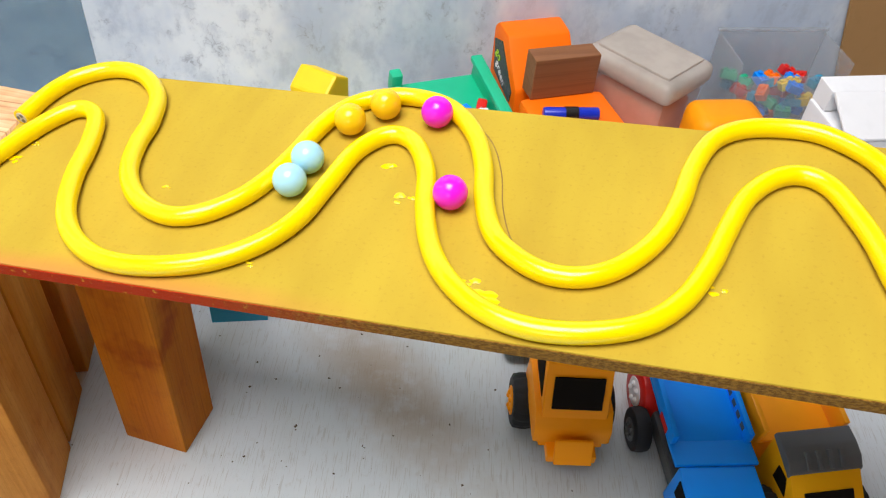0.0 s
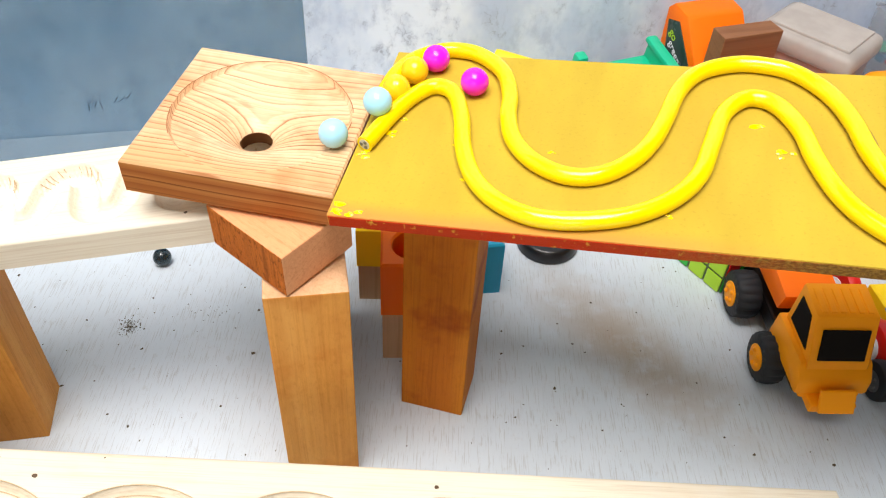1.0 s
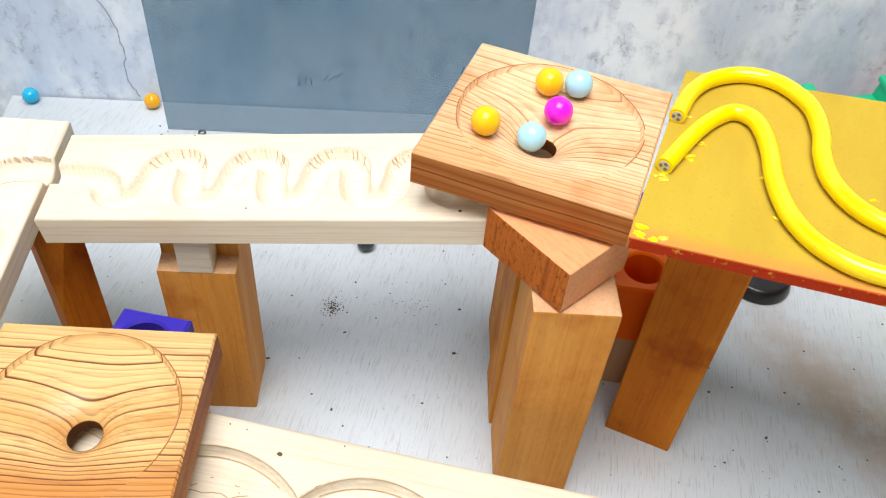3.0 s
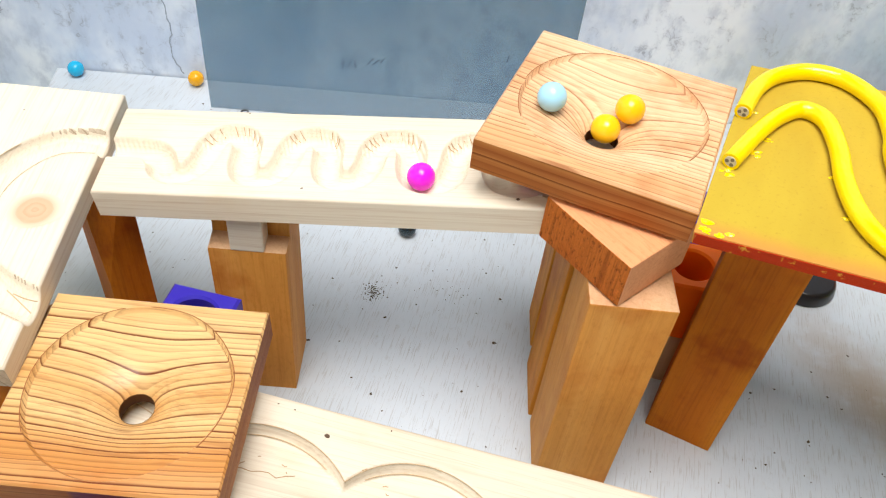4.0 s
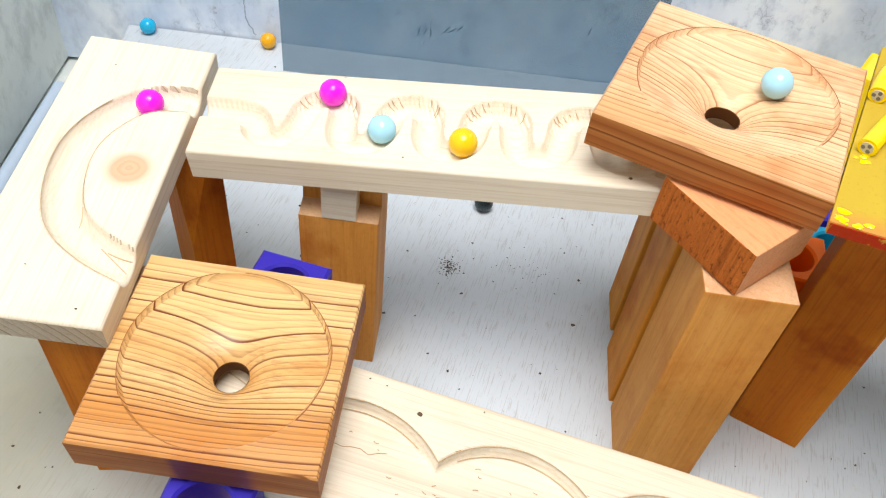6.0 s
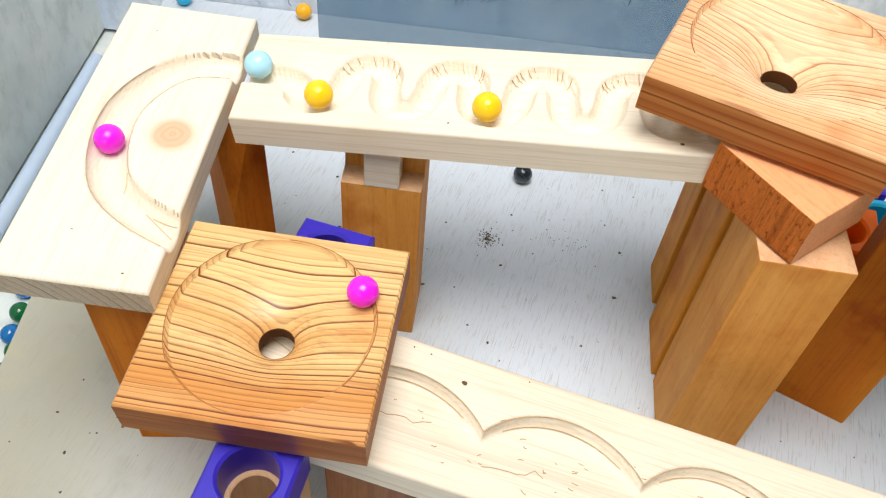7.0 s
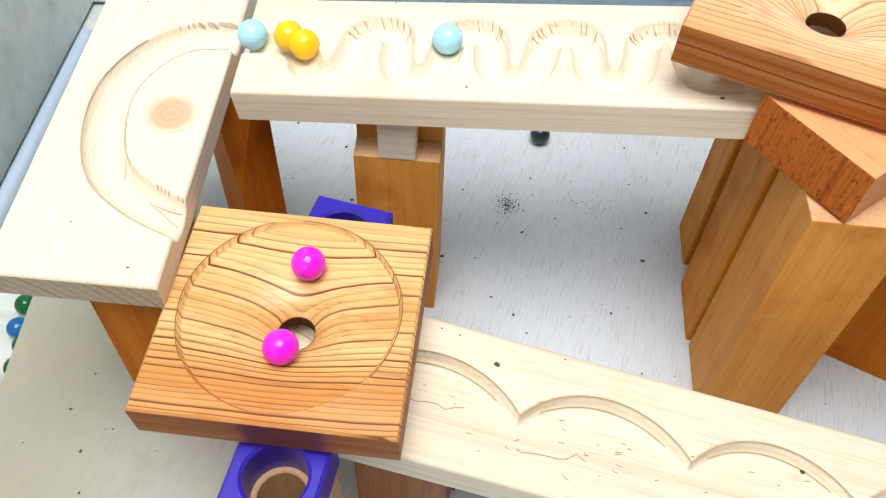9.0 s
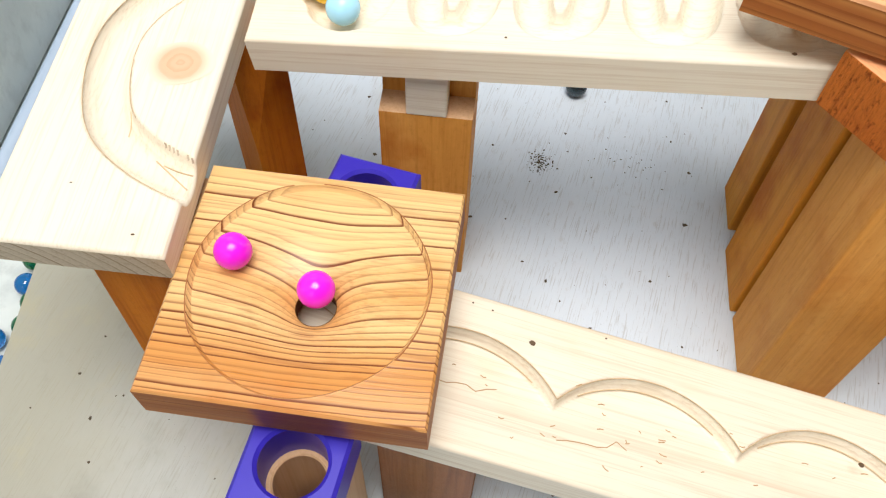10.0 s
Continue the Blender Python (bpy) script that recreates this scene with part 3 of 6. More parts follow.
def paint_spots(parent):
    """Dried drips of yellow paint beside the rails."""
    random.seed(3)
    verts, faces = [], []
    spots = [(0.0035, 0.046, 0.004), (0.012, 0.066, 0.003), (0.018, 0.078, 0.0025), (0.0015, 0.004, 0.006), (0.008, 0.002, 0.004), (0.263, 0.020, 0.006), (0.255, 0.026, 0.004), (0.205, 0.091, 0.004),
             (0.215, 0.070, 0.0045), (0.355, 0.040, 0.004), (0.103, 0.060, 0.002), (0.160, 0.020, 0.003), (0.052, 0.062, 0.003), (0.060, 0.033, 0.0025), (0.008, 0.075, 0.002), (0.336, 0.024, 0.0035), (0.005, 0.100, 0.003)]
    for u, v, r in spots:
        for _ in range(4):
            x, y, q = u + random.gauss(0, r * 0.6), v + random.gauss(0, r * 0.4), r * random.uniform(0.2, 0.5)
            x, y, n = max(x, q), max(y, q), len(verts)
            verts.append((x, y, 0.0007))
            for k in range(10):
                a = 2 * math.pi * k / 10
                e = q * random.uniform(0.6, 1.2)
                verts.append((x + 1.5 * e * math.cos(a), y + e * math.sin(a), 0.0002))
            faces += [(n, n + 1 + k, n + 1 + (k + 1) % 10) for k in range(10)]
    tagged(mesh_object("paint_drips", verts, faces, PIPE, parent, "dried drips of glossy yellow paint"), kind="stuff")


def pencil_strip(parent, ctrl, shift):
    """A drawn guide line that follows a rail at a small distance."""
    path = smooth_path([(x + shift[0], y + shift[1]) for x, y in ctrl], 6)
    bm = bmesh.new()
    rows = []
    for i, (x, y) in enumerate(path):
        x1, y1 = path[min(i + 1, len(path) - 1)]
        x0, y0 = path[max(i - 1, 0)]
        d = Vector((y0 - y1, x1 - x0, 0)).normalized() * 0.0003
        rows.append((bm.verts.new((x + d.x, y + d.y, 0.0002)), bm.verts.new((x - d.x, y - d.y, 0.0002))))
    for a, b in zip(rows[:-1], rows[1:]):
        bm.faces.new((a[0], b[0], b[1], a[1]))
    part("guide_line", bm, PENCIL, parent, "faint dark guide line")


def sloping_board():
    t = thing("marble_track_board", BOARD_POSE, "mustard painted board with two bent yellow rails glued on", "marble track")
    bm = block(0.602, 0.1425, 0.0075, 0.0006, at=(0.299, 0.07125, -0.0075))
    part("board", bm, BOARD, t)
    part("edge_strip", block(0.6005, 0.0006, 0.0062, at=(0.299, -0.0002, -0.0069)), RED_EDGE, t, "chipped red and brown painted front edge")
    for name, ctrl in (("rail", BACK_PIPE), ("rail", FRONT_PIPE)):
        path = [(x, y, PIPE_R - 0.0004) for x, y in smooth_path(ctrl, 7)]
        rail = part(name, tube(path, PIPE_R, 18), PIPE, t, "glossy yellow bent plastic tube", 60)
        d = (Vector(path[1]) - Vector(path[0])).normalized()
        m = Matrix.Translation(Vector(path[0]) - d * 0.0003) @ d.to_track_quat("Z", "Y").to_matrix().to_4x4()
        bm = rod(PIPE_R * 0.66, PIPE_R * 0.66, 0.0006, m, 20)
        part("cut_end", bm, CORE, rail, "pale cut cable core")
        bm = bmesh.new()
        for k in range(3):
            rod(PIPE_R * 0.22, PIPE_R * 0.22, 0.0006, m @ Matrix.Rotation(2.1 * k, 4, "Z") @ Matrix.Translation((PIPE_R * 0.38, 0, -0.0003)), 10, bm)
        part("cut_wires", bm, GREY_CORE, rail, "dark wire ends")
    paint_spots(t)
    pencil_strip(t, BACK_PIPE[19:25], (0.0085, 0.000))


TOOL_BROWN = plastic("scorched_wood", (0.47, 0.30, 0.145), 0.7, 0.2)


def wood_lines(parent, runs, r, label, material=None):
    """Fine lines as thin ridges on the wood: cutter strokes, tears and painted edge lines."""
    bm = bmesh.new()
    for run in runs:
        tube(run, r, 6, bm)
    tagged(part("wood_line", bm, material or TOOL_BROWN, parent, label, 60), kind="stuff")


RIM_BROWN = plastic("dark_rim_wood", (0.34, 0.13, 0.04), 0.6, 0.3)
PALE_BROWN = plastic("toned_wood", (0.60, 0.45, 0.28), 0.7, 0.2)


def rim_runs(centre, rim, spans):
    """Dark arcs along the rim of a turned bowl, from span to span in degrees."""
    wob = lambda a: 1 + 0.006 * math.sin(3 * a + 1) + 0.004 * math.sin(7 * a)
    runs = []
    for lo, hi, shift in spans:
        arc = [radians(lo + (hi - lo) * i / 40) for i in range(41)]
        runs.append([(centre[0] + (rim * wob(a) + shift) * math.cos(a), centre[1] + (rim * wob(a) + shift) * math.sin(a), -0.0001 if shift >= 0 else -0.0021) for a in arc])
    return runs


BOWL_A = (0.0570, 0.0562, 0.0502)
BOWL_B = (0.0562, 0.0548, 0.0496)


def bowl_a():
    t = thing("funnel_block", BOWL_A_POSE, "square pale cedar block with a turned funnel bowl and hole", "marble funnel")
    bowl_block("body", 0.1148, 0.110, 0.0207, BOWL_A[:2], BOWL_A[2], (0.0565, 0.0465), 0.0087, CEDAR_A, CEDAR_SIDE, t)
    wood_lines(t, rim_runs(BOWL_A[:2], BOWL_A[2], ((15, 175, 0.0004), (30, 150, -0.0010), (185, 215, 0.0004), (-25, 5, 0.0004))), 0.00028, "dark line along the bowl rim", RIM_BROWN)


def bowl_b():
    t = thing("funnel_block", BOWL_B_POSE, "square warm striped cedar block with a turned funnel bowl and hole", "marble funnel")
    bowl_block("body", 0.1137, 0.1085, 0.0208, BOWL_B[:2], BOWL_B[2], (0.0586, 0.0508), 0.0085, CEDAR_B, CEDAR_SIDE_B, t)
    wood_lines(t, rim_runs(BOWL_B[:2], BOWL_B[2], ((-35, 95, 0.0004), (5, 80, -0.0010), (110, 215, 0.0004), (120, 190, -0.0010))), 0.00028, "dark line along the bowl rim", RIM_BROWN)


def wave_groove():
    pts = [(-0.01, 0.0436), (0.004, 0.0436), (0.014, 0.0432), (0.0240, 0.0412), (0.0305, 0.0345), (0.0345, 0.0262)]
    for k in range(5):
        u = 0.0430 + 0.0482 * k
        pts += [(u, 0.0212), (u + 0.008, 0.0245), (u + 0.0115, 0.033), (u + 0.0125, 0.041), (u + 0.0135, 0.050), (u + 0.017, 0.0572),
                (u + 0.0241, 0.0600), (u + 0.0312, 0.0572), (u + 0.0347, 0.050), (u + 0.0357, 0.041), (u + 0.0367, 0.033), (u + 0.0402, 0.0245)]
    pts = pts[:-9]
    pts += [(0.262, 0.050), (0.272, 0.036)]
    low, high = 0.0170, 0.0545
    return smooth_path([(u, low + (v - 0.0212) * (high - low) / (0.0600 - 0.0212)) for u, v in pts], 4)


def crest_marks():
    """Short strokes over the far wall of each bend of the winding groove."""
    random.seed(17)
    runs = []
    for k in range(5):
        cx, cy = 0.0430 + 0.0482 * k + 0.0241, 0.0447
        for i in range(11):
            a = radians(25 + 13 * i + random.uniform(-4, 4))
            run = []
            for d in (0.0050, 0.0064, 0.0076, 0.0086):
                if random.random() < 0.12 and run:
                    break
                q = 0.0100 + d
                lean = a + 0.10 * (d - 0.005) / 0.0036
                run.append((cx + q * math.cos(lean) * 0.98, cy + q * math.sin(lean), -0.0085 * math.sqrt(max(0.0, 1 - (d / 0.0088) ** 2)) + 0.0003))
            if len(run) > 1 and run[-1][0] < 0.285:
                runs.append(run)
    return runs


def wave_plank():
    t = thing("wave_track", WAVE_POSE, "pale pine plank with a carved winding groove", "marble track")
    path = wave_groove()

    def depth(U, V):
        d = distance_to_path(U, V, path)
        g = 0.0085 * np.sqrt(np.clip(1 - (d / 0.0088) ** 2, 0, 1))
        pocket = 0.0095 * np.sqrt(np.clip(1 - (np.hypot(U - 0.262, V - 0.034) / 0.027) ** 2, 0, 1))
        hatch = np.clip((V - 0.042) / 0.008, 0, 1) * np.clip((d - 0.003) / 0.003, 0, 1)
        ripple = 0.0011 * np.sin(U * 2500 + V * 900) * (d < 0.0092) * hatch
        return np.maximum(g + ripple, pocket)

    body = carved_plank("body", 0.304, 0.0765, 0.0188, depth, PINE, t, 0.0006)
    for v in body.data.vertices:  # the left end is sawn a few degrees out of square
        v.co.x -= 0.0080 * v.co.y / 0.0765 * max(0.0, 1 - v.co.x / 0.020)
    wood_lines(t, crest_marks(), 0.00024, "brown cutter strokes in the groove bends")
    for u, v, r in ((0.236, 0.0065, 0.0011), (0.118, 0.0085, 0.0007), (0.0715, 0.0740, 0.0006), (0.255, 0.0045, 0.001)):
        knot(t, u, v, r, r * 0.8, DARK_KNOT)


def turn_plank():
    t = thing("turn_track", TURN_POSE, "pale pine plank with a carved half-circle groove and knot", "marble track")

    path = smooth_path(TURN_GROOVE, 8)

    def depth(U, V):
        d = distance_to_path(U, V, path)
        return 0.0085 * np.sqrt(np.clip(1 - (d / 0.0103) ** 2, 0, 1))

    face_with(carved_plank("body", 0.077, 0.2016, 0.0172, depth, PINE_Y, t), PINE_END, lambda n: n.y < -0.9)
    # brown edge lines: partly dirt, partly painted shading of the groove
    outer = []
    for i in range(2, len(path) - 2):
        d = Vector((path[i + 1][0] - path[i - 1][0], path[i + 1][1] - path[i - 1][1])).normalized()
        outer.append((path[i][0] - d.y * 0.0102, path[i][1] + d.x * 0.0102, -0.0002))
    inner = [(2 * p[0] - o[0], 2 * p[1] - o[1], -0.0002) for p, o in zip(path[2:-2], outer)]
    wood_lines(t, [[p for p in run if p[0] < 0.0760] for run in (outer[:len(outer) * 7 // 10], inner[len(inner) * 3 // 10:])], 0.00022, "brown line along the groove edge", PALE_BROWN)
    splits = [[(0.058, 0.0500), (0.066, 0.0440), (0.0745, 0.0375)], [(0.062, 0.0480), (0.069, 0.0455), (0.0757, 0.0440)], [(0.0415, 0.072), (0.0428, 0.066), (0.0425, 0.061)]]
    sunk = []
    for run in splits:
        pts = np.array(smooth_path(run, 5))
        sunk.append([(u, v, 0.0001 - z) for (u, v), z in zip(pts.tolist(), depth(pts[:, 0], pts[:, 1]).tolist())])
    wood_lines(t, sunk, 0.00036, "brown torn splits in the carved groove", PALE_BROWN)
    knot(t, 0.0572, 0.0990, 0.0150, 0.0132, KNOT)
    for u, v, r in ((0.062, 0.009, 0.0008), (0.030, 0.030, 0.0006), (0.0235, 0.178, 0.0006)):
        knot(t, u, v, r, r * 0.6, DARK_KNOT)


TURN_GROOVE = [(0.090, 0.158), (0.0765, 0.1577), (0.0525, 0.1535), (0.036, 0.138), (0.0262, 0.1145), (0.0272, 0.0875), (0.0365, 0.0625), (0.055, 0.047), (0.0775, 0.037), (0.090, 0.034)]


def scallop_plank():
    t = thing("scallop_track", SCALLOP_POSE, "pale pine plank with a carved scalloped channel", "marble track")
    cusps = [0.0545 + 0.0845 * k for k in range(-1, 8)]

    def depth(U, V):
        edge = np.full(U.shape, -1.0)
        for a, b in zip(cusps[:-1], cusps[1:]):
            mid, half = (a + b) / 2, (b - a) / 2
            r = 0.0538
            inside = (U >= a) & (U <= b)
            arc = 0.0555 - r + np.sqrt(np.clip(r * r - (U - mid) ** 2, 0, None))
            edge = np.where(inside, arc, edge)
        below = edge - V
        wall = np.sqrt(np.clip(1 - (1 - np.clip(below / 0.0048, 0, 1)) ** 2, 0, 1))
        k = np.clip((V - 0.002) / 0.040, 0, 1)
        return np.where(below > 0, 0.0082 * wall * k * k * (3 - 2 * k), 0)

    carved_plank("body", 0.62, 0.0740, 0.019, depth, PINE, t)
    # lines at edge and wall foot: partly dirt, partly shading painted in
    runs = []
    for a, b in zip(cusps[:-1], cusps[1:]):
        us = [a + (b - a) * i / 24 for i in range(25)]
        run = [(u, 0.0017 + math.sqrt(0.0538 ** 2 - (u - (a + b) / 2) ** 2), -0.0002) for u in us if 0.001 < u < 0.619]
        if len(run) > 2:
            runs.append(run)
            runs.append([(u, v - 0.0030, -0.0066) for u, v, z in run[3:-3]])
    wood_lines(t, runs, 0.00032, "brown lines along the scalloped edge", PALE_BROWN)
    random.seed(29)
    chips = []
    for _ in range(46):
        u, v, a, size = random.uniform(0.075, 0.36), random.uniform(0.012, 0.046), random.gauss(0.1, 0.5), random.uniform(0.0008, 0.0035)
        pts = np.array([(u, v), (u + size * math.cos(a) * 0.5, v + size * math.sin(a) * 0.5 + random.gauss(0, 0.0003)), (u + size * math.cos(a), v + size * math.sin(a))])
        chips.append([(x, y, 0.0001 - z) for (x, y), z in zip(pts.tolist(), depth(pts[:, 0], pts[:, 1]).tolist())])
    for u0, v0 in ((0.082, 0.030), (0.142, 0.0185), (0.235, 0.017)):
        pts = np.array([(u0 + 0.0045 * k, v0 + random.gauss(0, 0.0011) + 0.0006 * k) for k in range(8)])
        chips.append([(x, y, 0.0001 - z) for (x, y), z in zip(pts.tolist(), depth(pts[:, 0], pts[:, 1]).tolist())])
    wood_lines(t, chips, 0.00024, "brown chips and ragged tears in the channel")
    for u, v, r in ((0.1240, 0.0577, 0.0015), (0.2790, 0.0451, 0.0014), (0.157, 0.0705, 0.0005), (0.094, 0.0690, 0.0005), (0.1035, 0.0680, 0.0005), (0.345, 0.062, 0.0014)):
        knot(t, u, v, r, r * 0.85, DARK_KNOT)


def post(name, x, y, w, d, h, heading, material, label, z=0.0, group="block posts"):
    bm = block(w, d, h, 0.0012, at=(0, 0, 0))
    for v in bm.verts:
        v.co += 0.0006 * noise.noise_vector(v.co * 40 + Vector((x, y, 0)) * 50)
    ob = tagged(part(name, bm, material), label, "wooden block", group)
    if material in (POST, POST_TAN, POST_GOLD, POST_DARK):
        face_with(ob, POST_END, lambda n: n.z > 0.8)
    ob.matrix_world = pose(x, y, z, 0, 0, heading)
    return ob


def notched_post(x, y, w, d, low, high, shelf, heading, material, label):
    """A post whose front is sawn down to a shelf."""
    outline = [(-d / 2, 0), (-d / 2, low), (-d / 2 + shelf, low), (-d / 2 + shelf + 0.001, high), (d / 2, high), (d / 2, 0)]
    ob = tagged(part("support_post", prism(outline, -w / 2, w / 2, 0.0009), material, None, "", 30), label, "wooden block", "block posts")
    face_with(ob, POST_END, lambda n: n.z > 0.8)
    ob.matrix_world = pose(x, y, 0, 0, 0, heading)
    return ob


def split_post(x, y, w, d, h, heading, material, label):
    """A post whose near top corner has split away along the grain."""
    bm = block(w, d, h, 0.0010)
    tip, run = Vector((-w / 2, -d / 2, 0.080)), 0.020
    normal = (Vector((-w / 2 + run, -d / 2, h)) - tip).cross(Vector((-w / 2, -d / 2 + run, h)) - tip).normalized()
    if normal.x > 0:
        normal.negate()
    cut = bmesh.ops.bisect_plane(bm, geom=bm.verts[:] + bm.edges[:] + bm.faces[:], plane_co=tip, plane_no=normal, clear_outer=True)
    bmesh.ops.holes_fill(bm, edges=[e for e in cut["geom_cut"] if isinstance(e, bmesh.types.BMEdge)])
    ob = tagged(part("support_post", bm, material), label, "wooden block", "block posts")
    ob.matrix_world = pose(x, y, 0, 0, 0, heading)
    return ob


def posts():
    post("support_post", -0.1949, 0.4132, 0.0467, 0.0495, 0.1850, 11.0, POST_TAN, "tan timber post standing upright on the floor")
    post("support_post", -0.2059, 0.4639, 0.047, 0.0461, 0.1850, 10.5, POST_GOLD, "golden brown timber post standing upright on the floor")
    post("support_post", -0.2145, 0.5200, 0.046, 0.036, 0.1905, 10.0, POST_GOLD, "golden brown timber post under the end of a pine plank")
    post("support_post", -0.1149, 0.4692, 0.0465, 0.040, 0.242, -13.2, POST, "orange-brown timber post under the mustard board")
    post("support_post", 0.412, 0.392, 0.0475, 0.043, 0.262, -9.0, POST, "orange-brown timber post under the mustard board")
    notched_post(-0.4155, 0.4265, 0.0464, 0.044, 0.1386, 0.1672, 0.0150, 11.5, POST_TAN, "notched tan timber post under a pine plank")
    split_post(-0.5165, 0.4236, 0.026, 0.045, 0.1565, 49.0, POST, "orange-brown split timber post under the turning plank")
    post("support_post", -0.5030, 0.3050, 0.045, 0.045, 0.142, 20.0, POST, "orange-brown timber post under the turning plank")
    post("support_post", -0.3640, 0.2850, 0.045, 0.045, 0.091, 6.0, POST_DARK, "dark brown timber post under the scalloped plank")
    post("support_post", -0.0400, 0.3000, 0.045, 0.045, 0.036, 6.0, POST, "low timber block under the scalloped plank")
    post("spacer_block", -0.4120, 0.4118, 0.020, 0.015, 0.0292, 12.0, PINE, "small pale pine spacer block on a post", 0.1386, "")
    # chock between post and funnel
    bm = block(0.059, 0.050, 0.030, 0.001, at=(0.0295, 0.025, -0.030))
    ob = tagged(part("chock_block", bm, CHOCK), "rough-sawn reddish timber chock on the post", "wooden block")
    face_with(ob, CHOCK_SAWN, lambda n: n.y < -0.7)
    ob.matrix_world = on_plane(0.0, 0.05, -0.2461, 0.4205, 0.2180, -37.8)


sloping_board()
bowl_a()
bowl_b()
wave_plank()
turn_plank()
scallop_plank()
posts()


# ---- blocks, toys and clutter ----
ORANGE = plastic("orange_plastic", (1.0, 0.18, 0.004), 0.45, 0.2)
TRUCK_ORANGE = plastic("truck_orange", (1.0, 0.35, 0.004), 0.45, 0.2)
YELLOW = plastic("yellow_plastic", (0.95, 0.65, 0.005), 0.4, 0.35)
BLUE = plastic("blue_plastic", (0.0, 0.27, 1.0), 0.4, 0.35)
CUBE_GREEN = plastic("cube_green", (0.015, 0.42, 0.025), 0.3)
SLATE = plastic("slate_plastic", (0.12, 0.128, 0.14), 0.5, 0.3)
TRUCK_YELLOW = plastic("truck_yellow", (0.95, 0.46, 0.005), 0.4, 0.35)
CYAN = plastic("teal_plastic", (0.005, 0.30, 0.50), 0.35)
RED = plastic("red_plastic", (0.70, 0.015, 0.01), 0.35)
AMBER = plastic("amber_plastic", (0.95, 0.38, 0.01), 0.35)
GREEN = plastic("green_plastic", (0.01, 0.50, 0.27), 0.4)
TYRE = plastic("black_rubber", (0.018, 0.019, 0.022), 0.6, 0.3)
BLACK = plastic("black_plastic", (0.012, 0.010, 0.010), 0.3)
GREY = plastic("dark_grey_plastic", (0.075, 0.08, 0.085), 0.4)
WHITE = plastic("white_card", (0.86, 0.88, 0.92), 0.7, 0.2)
CARD = plastic("cardboard", (0.42, 0.24, 0.10), 0.8, 0.15)
LIME = plastic("lime_plastic", (0.45, 0.75, 0.02), 0.35)
TRIM = plastic("pale_blue_trim", (0.50, 0.62, 0.76), 0.5)
BROWN = wood("brown_block_timber", (0.26, 0.11, 0.045), (0.16, 0.055, 0.02), "x", 500, (0.05, -0.08), 0.01, 0.5, 0.6)
BEECH = wood("beech", (0.62, 0.40, 0.22), (0.48, 0.27, 0.12), "z", 900, (0.05, 0.07), 0.006, 0.4, 0.5)


VOID = plastic("dark_opening", (0.010, 0.008, 0.007), 0.85, 0.08, 0.0)


def clear_material(name, tint, rough, alpha):
    m = Nodes(name, rough, 0.5)
    m.bsdf.inputs["Alpha"].default_value = alpha
    n = m.noise(m.mapped((40, 40, 40)), 1.0, 3.0)
    return m.done(m.mix(m.step(n, 0.3, 0.7), tint, [k * 0.85 for k in tint]))


CLEAR = clear_material("milky_plastic", (0.66, 0.55, 0.48), 0.3, 0.42)
CLEAR_LID = clear_material("milky_lid", (0.62, 0.56, 0.50), 0.4, 0.62)
CLEAR_BIN = clear_material("clear_bin", (0.50, 0.53, 0.57), 0.2, 0.28)
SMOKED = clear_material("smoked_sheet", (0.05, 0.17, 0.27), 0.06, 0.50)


def glass_ball_material(name, colour):
    m = Nodes(name, 0.04, 0.5)
    m.bsdf.inputs["Transmission Weight"].default_value = 0.6
    return m.done(colour)


def holed(size, h, r, z0=0.0, bevel=0.0, n=40, inner_lip=None):
    """A square prism with a round hole along z."""
    bm = bmesh.new()
    angles = sorted([2 * math.pi * i / n + 0.01 for i in range(n)] + [math.pi / 4 + k * math.pi / 2 for k in range(4)])
    half = size / 2
    loops = []
    for z, inset in ((z0, 0.0), (z0 + h - bevel, 0.0), (z0 + h, bevel)):
        row = []
        for a in angles:
            c, s = math.cos(a), math.sin(a)
            far = (half - inset) / max(abs(c), abs(s))
            row.append(bm.verts.new((far * c, far * s, z)))
        loops.append(row)
    for z, rr in ((z0 + h, r + bevel), (z0 + h - bevel, r), (z0, r)):
        loops.append([bm.verts.new((rr * math.cos(a), rr * math.sin(a), z)) for a in angles])
    loops.append(loops[0])
    k = len(angles)
    for a, b in zip(loops[:-1], loops[1:]):
        for i in range(k):
            j = (i + 1) % k
            bm.faces.new((a[i], a[j], b[j], b[i]))
    return bm


def hole_block(m, cap_colour, cap_h, height, label, size=0.044):
    t = thing("hole_block", m, label, "toy block", "capped toy blocks")
    part("body", holed(size - 0.002, height - cap_h, 0.0114, 0.0, 0.0008), BEECH, t, "pale drilled wooden body", 30)
    part("cap", holed(size, cap_h, 0.0140, height - cap_h, 0.0016), cap_colour, t, "", 30)
    return t


